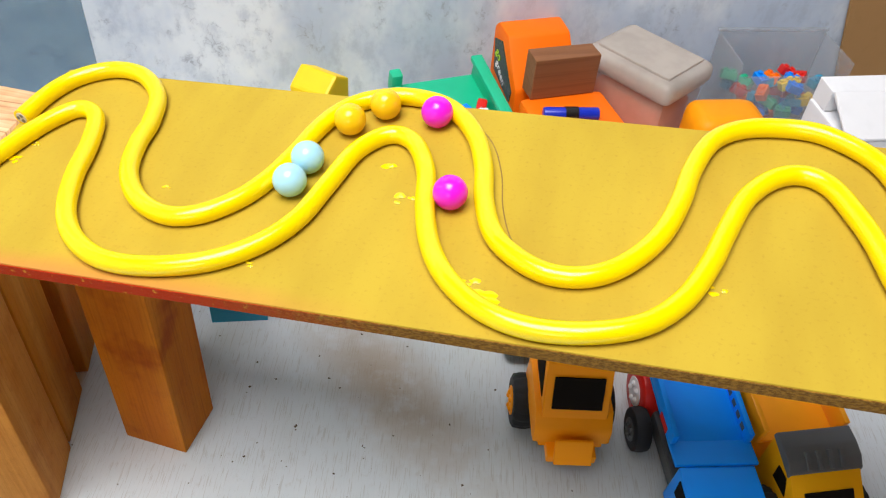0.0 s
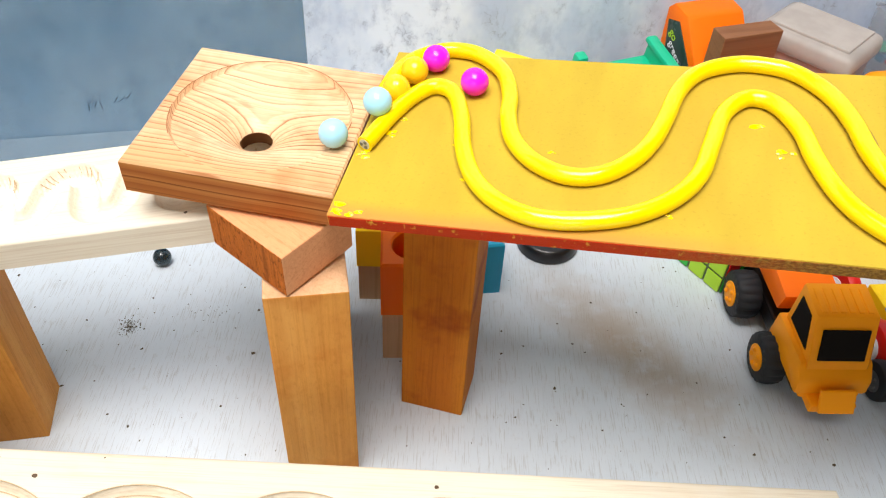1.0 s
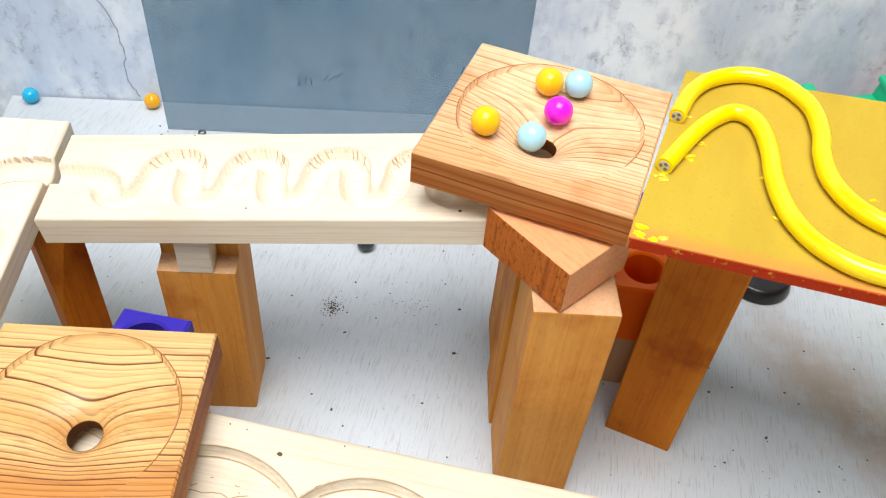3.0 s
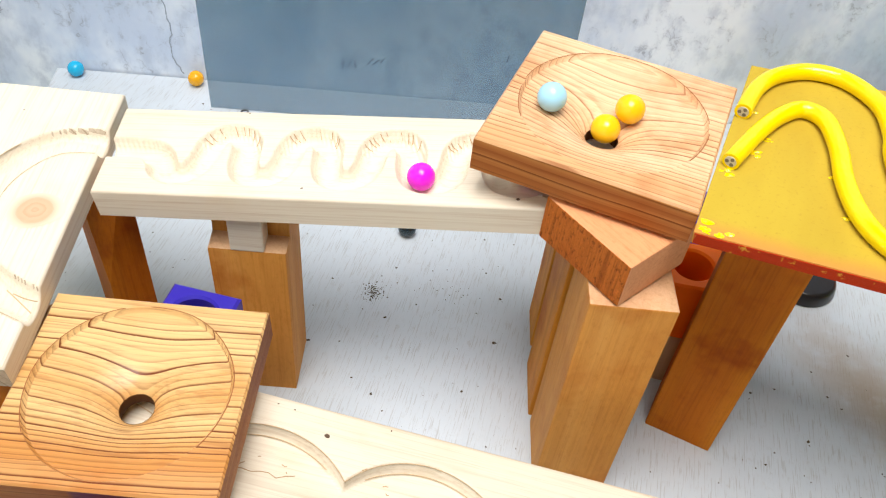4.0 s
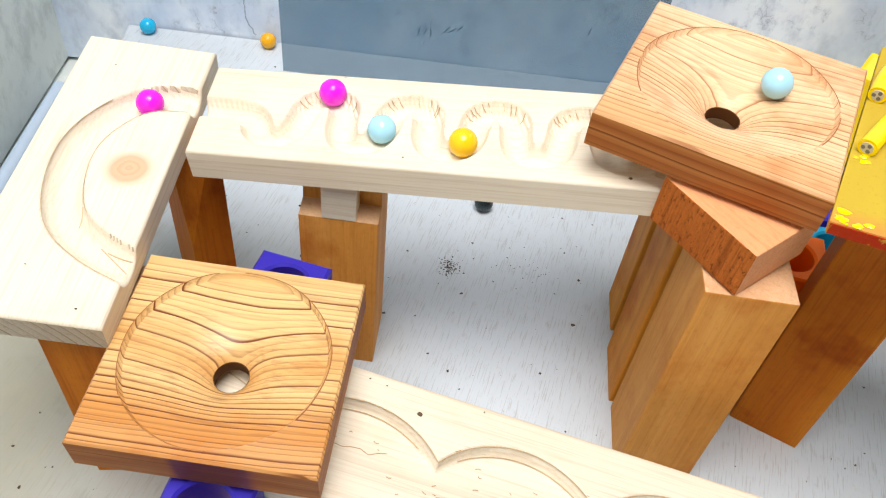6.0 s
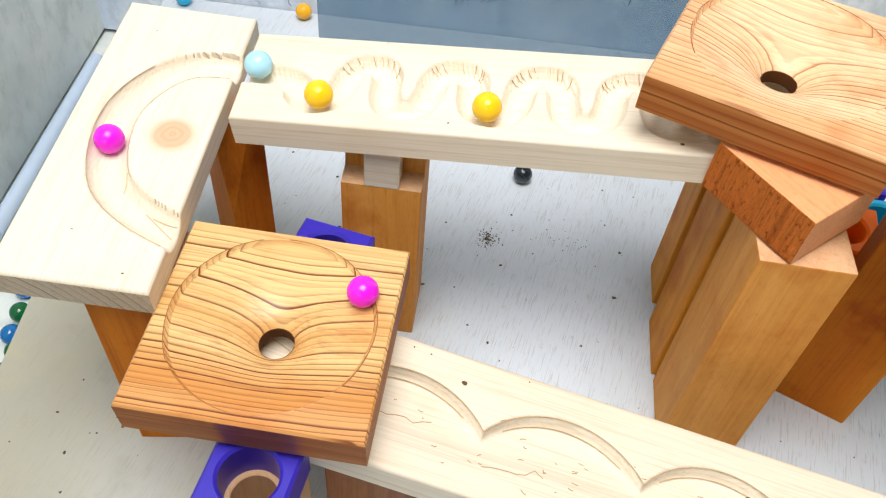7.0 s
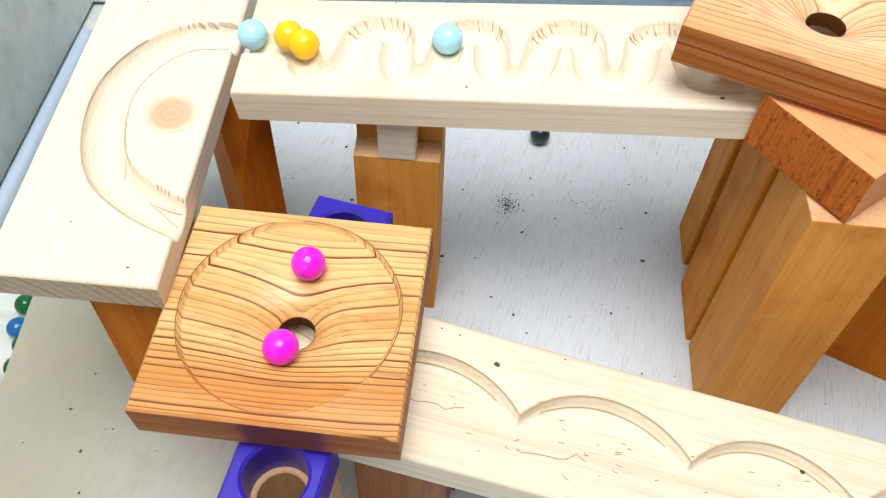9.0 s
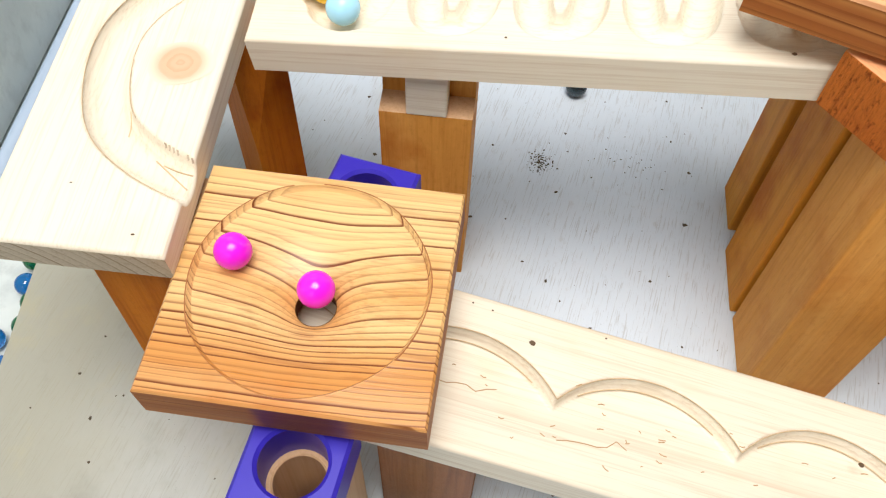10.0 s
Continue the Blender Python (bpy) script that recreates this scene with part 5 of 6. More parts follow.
def floor_debris():
    """Crumbs, sawdust and small stains lying on the play floor."""
    random.seed(11)
    verts, faces = [], []

    def flake(x, y, r):
        n = len(verts)
        verts.append((x, y, r * 0.5 + 0.0002))
        k = 6
        for i in range(k):
            a = 2 * math.pi * i / k + random.random()
            e = r * random.uniform(0.5, 1.2)
            verts.append((x + e * math.cos(a), y + e * math.sin(a), 0.0002))
        faces.extend((n, n + 1 + i, n + 1 + (i + 1) % k) for i in range(k))

    for _ in range(430):
        x, y = random.uniform(-0.60, 0.30), random.uniform(0.22, 0.70)
        flake(x, y, random.uniform(0.0003, 0.0011) if random.random() < 0.85 else random.uniform(0.001, 0.0019))
    for _ in range(190):
        flake(random.gauss(-0.364, 0.0040), random.gauss(0.513, 0.0050), random.uniform(0.0002, 0.0008))
    for _ in range(30):
        flake(random.gauss(-0.305, 0.012), random.gauss(0.535, 0.008), random.uniform(0.0003, 0.0008))
    for _ in range(40):
        flake(random.uniform(-0.60, -0.28), random.uniform(0.66, 0.70), random.uniform(0.0004, 0.0018))
    dirt = plastic("dark_crumbs", (0.10, 0.08, 0.055), 0.9, 0.1)
    tagged(mesh_object("debris", verts, faces, dirt), "dark crumbs and sawdust scattered on the floor", "debris", kind="stuff")
    ring = [(0.0032 * math.cos(a), 0.0032 * math.sin(a), 0.0012) for a in [2 * math.pi * k / 20 for k in range(20)]]
    ob = tagged(part("washer", tube(ring + ring[:1], 0.0009, 8), GREY, None, "", 60), "small dark ring lying on the floor", "ring")
    ob.matrix_world = pose(-0.553, 0.697, 0)


def wall_marks():
    """Cracks in the wall covering and a few pen strokes."""
    random.seed(21)
    ink = plastic("dark_ink", (0.03, 0.04, 0.05), 0.8, 0.1)
    crack_ink = plastic("crack_shadow", (0.36, 0.42, 0.50), 0.9, 0.1)
    runs = [[(-0.060, 0.20), (-0.045, 0.16), (-0.055, 0.13), (-0.038, 0.10), (-0.030, 0.06), (-0.033, 0.03), (-0.024, 0.004)],
            [(-0.045, 0.16), (-0.020, 0.172), (0.0, 0.20)],
            [(0.42, 0.26), (0.44, 0.21), (0.43, 0.17)], [(0.10, 0.19), (0.125, 0.165), (0.13, 0.14)]]
    for run in runs:
        pts = smooth_path(run, 6)
        pts = [(x + random.gauss(0, 0.0007), -0.0002, z + random.gauss(0, 0.0007)) for x, z in pts]
        ob = tagged(part("crack", tube(pts, 0.0007, 5), crack_ink, None, ""), "fine dark crack in the wall covering", "crack", kind="structure")
        ob.matrix_world = WALL_POSE
    for k, (x, z, h, a) in enumerate([(0.137, 0.026, 0.010, 8), (0.143, 0.029, 0.008, 20), (0.150, 0.027, 0.009, -5), (0.162, 0.033, 0.010, 35), (0.167, 0.034, 0.009, 50), (0.175, 0.037, 0.008, 40), (0.115, 0.048, 0.005, 60), (0.30, 0.05, 0.008, 10)]):
        bm = block(0.0011, 0.0004, h, 0, (0, -0.0002, 0))
        ob = tagged(part("pen_mark", bm, ink), "short dark pen stroke on the wall", "mark", kind="structure")
        ob.matrix_world = WALL_POSE @ pose(x, 0, z, 0, a, 0)


floor_debris()
wall_marks()
other_blocks()
wheel_loader()
blue_truck()
yellow_truck()
yellow_tractor()
puzzle_cube()
back_clutter()
loose_balls()
corner_trim()


# ---- what moves ----
def marble(material, label):
    return tagged(part("marble", ball(0.0079, u=32, v=20), material, None, "", 180), label, "marble", "rolling marbles")


def roll(ob, rows):
    """Keys a marble along its way; it turns as it rolls."""
    spin, before, keyed = Matrix(), None, []
    for t, x, y, z in rows:
        here = Vector((x, y, z))
        if before is not None:
            d = here - before
            axis = Vector((-d.y, d.x, 0))
            if axis.length > 1e-6:
                spin = Matrix.Rotation(min(d.length / 0.0079, 1.4), 4, axis) @ spin
        before = here
        keyed.append((t, Matrix.Translation(here) @ spin))
    walk(ob, keyed)


def motions():
    b1 = marble(MARBLE_BLUE, "glossy pale blue marble rolling down the track")
    roll(b1, [
        (0, -0.0044, 0.4274, 0.2708), (0.1, -0.0239, 0.3993, 0.2669), (0.2, -0.0498, 0.3880, 0.2630), (0.3, -0.0816, 0.3954, 0.2592), (0.4, -0.0993, 0.4240, 0.2583),
        (0.5, -0.1013, 0.4628, 0.2600), (0.6, -0.1012, 0.5017, 0.2620), (0.7, -0.1231, 0.5128, 0.2597), (0.8, -0.1415, 0.4949, 0.2564), (0.9, -0.1556, 0.4638, 0.2587),
        (1, -0.1793, 0.4453, 0.2510), (1.1, -0.2078, 0.4361, 0.2467), (1.2, -0.2391, 0.4314, 0.2473), (1.3, -0.2577, 0.4423, 0.2479), (1.4, -0.2654, 0.4674, 0.2488),
        (1.5, -0.2626, 0.4832, 0.2495), (1.6, -0.2440, 0.5062, 0.2503), (1.7, -0.2234, 0.5125, 0.2506), (1.8, -0.2029, 0.5075, 0.2501), (1.9, -0.1846, 0.4964, 0.2499),
        (2, -0.1838, 0.4783, 0.2489), (2.1, -0.1848, 0.4607, 0.2480), (2.2, -0.1876, 0.4473, 0.2476), (2.3, -0.1954, 0.4389, 0.2472), (2.4, -0.2076, 0.4221, 0.2537),
        (2.5, -0.2212, 0.4331, 0.2465), (2.6, -0.2352, 0.4432, 0.2453), (2.7, -0.2381, 0.4681, 0.2440), (2.8, -0.2235, 0.4932, 0.2478), (2.9, -0.2171, 0.5003, 0.2490),
        (3, -0.2109, 0.5004, 0.2492), (3.1, -0.2001, 0.4918, 0.2485), (3.2, -0.1956, 0.4766, 0.2476), (3.3, -0.1964, 0.4644, 0.2465), (3.4, -0.2020, 0.4525, 0.2457),
        (3.5, -0.2114, 0.4431, 0.2453), (3.6, -0.2232, 0.4371, 0.2459), (3.7, -0.2353, 0.4366, 0.2464), (3.8, -0.2457, 0.4418, 0.2468), (3.9, -0.2529, 0.4517, 0.2472),
        (4, -0.2556, 0.4646, 0.2475), (4.1, -0.2532, 0.4782, 0.2480), (4.2, -0.2462, 0.4901, 0.2486), (4.3, -0.2355, 0.4991, 0.2489), (4.4, -0.2267, 0.5124, 0.2506),
        (4.5, -0.2174, 0.5114, 0.2503), (4.6, -0.2096, 0.5066, 0.2501), (4.7, -0.2012, 0.4989, 0.2495), (4.8, -0.1973, 0.4869, 0.2482), (4.9, -0.1997, 0.4686, 0.2462),
        (5, -0.2186, 0.4534, 0.2418), (5.1, -0.2415, 0.4649, 0.2444), (5.2, -0.2409, 0.4816, 0.2468), (5.3, -0.2255, 0.4828, 0.2457), (5.4, -0.2191, 0.4591, 0.2412),
        (5.5, -0.2349, 0.4568, 0.2422), (5.6, -0.2275, 0.4629, 0.2353), (5.7, -0.2071, 0.4600, 0.2444), (5.8, -0.2400, 0.4519, 0.2446), (5.9, -0.2360, 0.4857, 0.2470),
        (6, -0.2045, 0.4784, 0.2465), (6.1, -0.2220, 0.4506, 0.2421), (6.2, -0.2463, 0.4680, 0.2458), (6.3, -0.2179, 0.4903, 0.2476), (6.4, -0.2059, 0.4605, 0.2446),
        (6.5, -0.2402, 0.4498, 0.2450), (6.6, -0.2371, 0.4856, 0.2471), (6.7, -0.2040, 0.4798, 0.2467), (6.8, -0.2210, 0.4499, 0.2424), (6.9, -0.2252, 0.4608, 0.2352),
        (7, -0.2353, 0.4610, 0.2113), (7.1, -0.2374, 0.4593, 0.2076), (7.4, -0.2457, 0.4540, 0.2070), (7.5, -0.2417, 0.4748, 0.2075), (7.7, -0.2751, 0.4499, 0.2031),
        (7.8, -0.2853, 0.4756, 0.2028), (7.9, -0.3005, 0.4611, 0.2043), (8, -0.3010, 0.4515, 0.2006), (8.1, -0.3085, 0.4344, 0.2026), (8.2, -0.3235, 0.4408, 0.2012),
        (8.3, -0.3307, 0.4678, 0.1998), (8.4, -0.3480, 0.4607, 0.1957), (8.5, -0.3476, 0.4398, 0.1985), (8.6, -0.3535, 0.4284, 0.1975), (8.7, -0.3644, 0.4294, 0.1927),
        (8.8, -0.3717, 0.4445, 0.1960), (8.9, -0.3766, 0.4523, 0.1957), (9, -0.3969, 0.4468, 0.1899), (9.1, -0.3978, 0.4327, 0.1928), (9.2, -0.4079, 0.4200, 0.1898),
        (9.3, -0.4202, 0.4310, 0.1902), (9.4, -0.4235, 0.4502, 0.1870), (9.5, -0.4246, 0.4470, 0.1902), (9.6, -0.4423, 0.4250, 0.1876), (9.7, -0.4461, 0.4157, 0.1869),
        (9.8, -0.4505, 0.4130, 0.1864), (10, -0.4532, 0.4125, 0.1861),
    ])
    b2 = marble(MARBLE_BLUE, "glossy pale blue marble rolling down the track")
    roll(b2, [
        (0, 0.0012, 0.4432, 0.2723), (0.1, -0.0149, 0.4160, 0.2689), (0.2, -0.0322, 0.3928, 0.2655), (0.3, -0.0594, 0.3890, 0.2618), (0.4, -0.0856, 0.4012, 0.2590),
        (0.5, -0.0983, 0.4315, 0.2588), (0.6, -0.0970, 0.4671, 0.2608), (0.7, -0.1039, 0.5067, 0.2618), (0.8, -0.1263, 0.5138, 0.2593), (0.9, -0.1424, 0.4954, 0.2563),
        (1, -0.1576, 0.4655, 0.2587), (1.1, -0.1749, 0.4514, 0.2509), (1.2, -0.2048, 0.4413, 0.2463), (1.3, -0.2374, 0.4406, 0.2459), (1.4, -0.2599, 0.4453, 0.2483),
        (1.5, -0.2672, 0.4603, 0.2490), (1.6, -0.2624, 0.4831, 0.2495), (1.7, -0.2506, 0.5019, 0.2502), (1.8, -0.2323, 0.5125, 0.2505), (1.9, -0.2110, 0.5117, 0.2506),
        (2, -0.1933, 0.5014, 0.2500), (2.1, -0.1840, 0.4883, 0.2495), (2.2, -0.1867, 0.4722, 0.2481), (2.3, -0.1945, 0.4548, 0.2468), (2.4, -0.2125, 0.4519, 0.2436),
        (2.5, -0.2282, 0.4627, 0.2353), (2.6, -0.2239, 0.4919, 0.2478), (2.7, -0.2151, 0.4949, 0.2484), (2.8, -0.2085, 0.4858, 0.2474), (2.9, -0.2067, 0.4623, 0.2446),
        (3, -0.2307, 0.4553, 0.2412), (3.1, -0.2383, 0.4734, 0.2448), (3.2, -0.2255, 0.4851, 0.2462), (3.3, -0.2220, 0.4832, 0.2460), (3.4, -0.2192, 0.4809, 0.2455),
        (3.5, -0.2174, 0.4780, 0.2450), (3.6, -0.2164, 0.4748, 0.2443), (3.7, -0.2220, 0.4628, 0.2352), (3.8, -0.2222, 0.4619, 0.2352), (3.9, -0.2252, 0.4608, 0.2352),
        (4, -0.2353, 0.4610, 0.2113), (4.1, -0.2374, 0.4593, 0.2076), (4.4, -0.2506, 0.4532, 0.2064), (4.5, -0.2448, 0.4722, 0.2071), (4.6, -0.2755, 0.4507, 0.2031),
        (4.7, -0.3006, 0.4637, 0.2044), (4.8, -0.3027, 0.4560, 0.2034), (4.9, -0.3061, 0.4355, 0.2029), (5, -0.3155, 0.4341, 0.2018), (5.1, -0.3273, 0.4603, 0.1978),
        (5.2, -0.3476, 0.4604, 0.1991), (5.3, -0.3502, 0.4481, 0.1985), (5.4, -0.3514, 0.4299, 0.1978), (5.5, -0.3583, 0.4267, 0.1969), (5.6, -0.3680, 0.4344, 0.1961),
        (5.7, -0.3726, 0.4483, 0.1960), (5.8, -0.3840, 0.4630, 0.1915), (5.9, -0.3963, 0.4516, 0.1898), (6, -0.3960, 0.4323, 0.1893), (6.1, -0.4087, 0.4213, 0.1876),
        (6.2, -0.4197, 0.4356, 0.1868), (6.3, -0.4264, 0.4534, 0.1866), (6.4, -0.4425, 0.4500, 0.1847), (6.5, -0.4430, 0.4309, 0.1841), (6.6, -0.4504, 0.4146, 0.1828),
        (6.7, -0.4656, 0.4236, 0.1814), (6.8, -0.4825, 0.4301, 0.1834), (7, -0.4945, 0.4289, 0.1820), (7.1, -0.4945, 0.4289, 0.1820), (7.2, -0.4945, 0.4289, 0.1820),
        (7.4, -0.5049, 0.4329, 0.1734), (7.5, -0.4989, 0.4299, 0.1794), (10, -0.4989, 0.4299, 0.1794),
    ])
    y1 = marble(MARBLE_YELLOW, "glossy yellow marble rolling down the track")
    roll(y1, [
        (0, 0.0174, 0.4716, 0.2759), (0.1, -0.0022, 0.4436, 0.2719), (0.2, -0.0138, 0.4146, 0.2690), (0.3, -0.0342, 0.3906, 0.2651), (0.4, -0.0614, 0.3905, 0.2616),
        (0.5, -0.0880, 0.4050, 0.2588), (0.6, -0.0947, 0.4388, 0.2597), (0.7, -0.0964, 0.4769, 0.2613), (0.8, -0.1078, 0.5137, 0.2617), (0.9, -0.1338, 0.5065, 0.2580),
        (1, -0.1487, 0.4849, 0.2549), (1.1, -0.1610, 0.4616, 0.2580), (1.2, -0.1812, 0.4422, 0.2525), (1.3, -0.2120, 0.4391, 0.2459), (1.4, -0.2437, 0.4377, 0.2468),
        (1.5, -0.2588, 0.4344, 0.2533), (1.6, -0.2662, 0.4661, 0.2489), (1.7, -0.2633, 0.4853, 0.2498), (1.8, -0.2507, 0.5012, 0.2502), (1.9, -0.2325, 0.5115, 0.2505),
        (2, -0.2131, 0.5099, 0.2503), (2.1, -0.1982, 0.5000, 0.2496), (2.2, -0.1881, 0.4911, 0.2494), (2.3, -0.1820, 0.4767, 0.2487), (2.4, -0.1828, 0.4632, 0.2482),
        (2.5, -0.1870, 0.4499, 0.2477), (2.6, -0.1983, 0.4386, 0.2470), (2.7, -0.2134, 0.4315, 0.2468), (2.8, -0.2295, 0.4305, 0.2468), (2.9, -0.2448, 0.4381, 0.2470),
        (3, -0.2556, 0.4535, 0.2474), (3.1, -0.2540, 0.4714, 0.2475), (3.2, -0.2457, 0.4904, 0.2484), (3.3, -0.2410, 0.4908, 0.2484), (3.4, -0.2365, 0.4906, 0.2479),
        (3.5, -0.2325, 0.4896, 0.2474), (3.6, -0.2290, 0.4873, 0.2470), (3.7, -0.2262, 0.4848, 0.2462), (3.8, -0.2241, 0.4816, 0.2454), (3.9, -0.2227, 0.4778, 0.2445),
        (4, -0.2245, 0.4639, 0.2353), (4.1, -0.2252, 0.4608, 0.2352), (4.2, -0.2353, 0.4610, 0.2113), (4.3, -0.2374, 0.4593, 0.2076), (4.7, -0.2349, 0.4556, 0.2082),
        (5, -0.2503, 0.4513, 0.2064), (5.1, -0.2459, 0.4706, 0.2070), (5.2, -0.2992, 0.4759, 0.2049), (5.3, -0.3028, 0.4505, 0.2037), (5.4, -0.3081, 0.4345, 0.2027),
        (5.5, -0.3154, 0.4340, 0.2019), (5.6, -0.3226, 0.4458, 0.2014), (5.7, -0.3302, 0.4667, 0.2003), (5.8, -0.3455, 0.4675, 0.1959), (5.9, -0.3487, 0.4507, 0.1951),
        (6, -0.3503, 0.4332, 0.1944), (6.1, -0.3659, 0.4302, 0.1925), (6.2, -0.3732, 0.4460, 0.1922), (6.3, -0.3806, 0.4617, 0.1919), (6.4, -0.3953, 0.4567, 0.1901),
        (6.5, -0.3957, 0.4391, 0.1895), (6.6, -0.4008, 0.4230, 0.1885), (6.7, -0.4162, 0.4265, 0.1869), (6.8, -0.4234, 0.4431, 0.1902), (7, -0.4504, 0.4131, 0.1864),
        (7.1, -0.4662, 0.4247, 0.1842), (7.2, -0.4733, 0.4287, 0.1843), (7.4, -0.4796, 0.4301, 0.1837), (7.5, -0.4774, 0.4298, 0.1839), (10, -0.4774, 0.4298, 0.1839),

    ])
    y2 = marble(MARBLE_YELLOW, "glossy yellow marble rolling down the track")
    roll(y2, [
        (0, 0.0337, 0.4834, 0.2786), (0.1, 0.0059, 0.4639, 0.2740), (0.2, -0.0053, 0.4348, 0.2711), (0.3, -0.0197, 0.4078, 0.2679), (0.4, -0.0389, 0.3904, 0.2645),
        (0.5, -0.0665, 0.3929, 0.2610), (0.6, -0.0875, 0.4108, 0.2592), (0.7, -0.0947, 0.4474, 0.2601), (0.8, -0.1002, 0.4845, 0.2612), (0.9, -0.1166, 0.5135, 0.2605),
        (1, -0.1395, 0.5015, 0.2570), (1.1, -0.1502, 0.4817, 0.2546), (1.2, -0.1663, 0.4625, 0.2511), (1.3, -0.1923, 0.4437, 0.2474), (1.4, -0.2248, 0.4350, 0.2461),
        (1.5, -0.2457, 0.4249, 0.2516), (1.6, -0.2622, 0.4449, 0.2484), (1.7, -0.2680, 0.4651, 0.2491), (1.8, -0.2636, 0.4852, 0.2496), (1.9, -0.2499, 0.5018, 0.2503),
        (2, -0.2314, 0.5102, 0.2502), (2.1, -0.2137, 0.5075, 0.2498), (2.2, -0.1987, 0.5000, 0.2496), (2.3, -0.1897, 0.4915, 0.2491), (2.4, -0.1849, 0.4794, 0.2487),
        (2.5, -0.1865, 0.4709, 0.2480), (2.6, -0.1953, 0.4564, 0.2468), (2.7, -0.2081, 0.4506, 0.2447), (2.8, -0.2315, 0.4588, 0.2413), (2.9, -0.2348, 0.4842, 0.2466),
        (3, -0.2270, 0.4984, 0.2487), (3.1, -0.2166, 0.5001, 0.2491), (3.2, -0.2091, 0.4923, 0.2482), (3.3, -0.2090, 0.4897, 0.2478), (3.4, -0.2092, 0.4870, 0.2475),
        (3.5, -0.2095, 0.4847, 0.2469), (3.6, -0.2102, 0.4820, 0.2466), (3.7, -0.2109, 0.4797, 0.2461), (3.8, -0.2119, 0.4773, 0.2455), (3.9, -0.2129, 0.4755, 0.2447),
        (4, -0.2142, 0.4733, 0.2442), (4.1, -0.2217, 0.4625, 0.2352), (4.2, -0.2223, 0.4620, 0.2352), (4.3, -0.2229, 0.4616, 0.2352), (4.4, -0.2225, 0.4531, 0.2409),
        (4.5, -0.2265, 0.4614, 0.2352), (4.6, -0.2201, 0.4549, 0.2410), (4.7, -0.2262, 0.4618, 0.2352), (4.8, -0.2248, 0.4509, 0.2417), (4.9, -0.2244, 0.4612, 0.2352),
        (5, -0.2289, 0.4576, 0.2411), (5.1, -0.2287, 0.4539, 0.2410), (5.2, -0.2287, 0.4529, 0.2411), (5.3, -0.2285, 0.4390, 0.2456), (5.4, -0.2252, 0.4608, 0.2352),
        (5.5, -0.2353, 0.4610, 0.2113), (5.6, -0.2374, 0.4593, 0.2076), (5.9, -0.2457, 0.4540, 0.2070), (6.2, -0.2480, 0.4672, 0.2066), (6.3, -0.2684, 0.4430, 0.2037),
        (6.4, -0.2840, 0.4744, 0.2029), (6.5, -0.3011, 0.4551, 0.2004), (6.6, -0.3208, 0.4396, 0.1978), (6.7, -0.3369, 0.4701, 0.1969), (6.8, -0.3473, 0.4414, 0.1986),
        (7, -0.3608, 0.4267, 0.1966), (7.1, -0.3733, 0.4479, 0.1924), (7.2, -0.3772, 0.4540, 0.1957), (7.4, -0.3987, 0.4229, 0.1924), (7.5, -0.4076, 0.4195, 0.1913),
        (7.6, -0.4175, 0.4319, 0.1906), (7.7, -0.4245, 0.4468, 0.1902), (7.8, -0.4423, 0.4351, 0.1879), (7.9, -0.4445, 0.4176, 0.1872), (8, -0.4527, 0.4125, 0.1861),
        (8.1, -0.4678, 0.4275, 0.1840), (8.5, -0.4677, 0.4269, 0.1831), (10, -0.4677, 0.4269, 0.1831),
    ])
    p1 = marble(MARBLE_PINK, "glossy magenta marble rolling down the track")
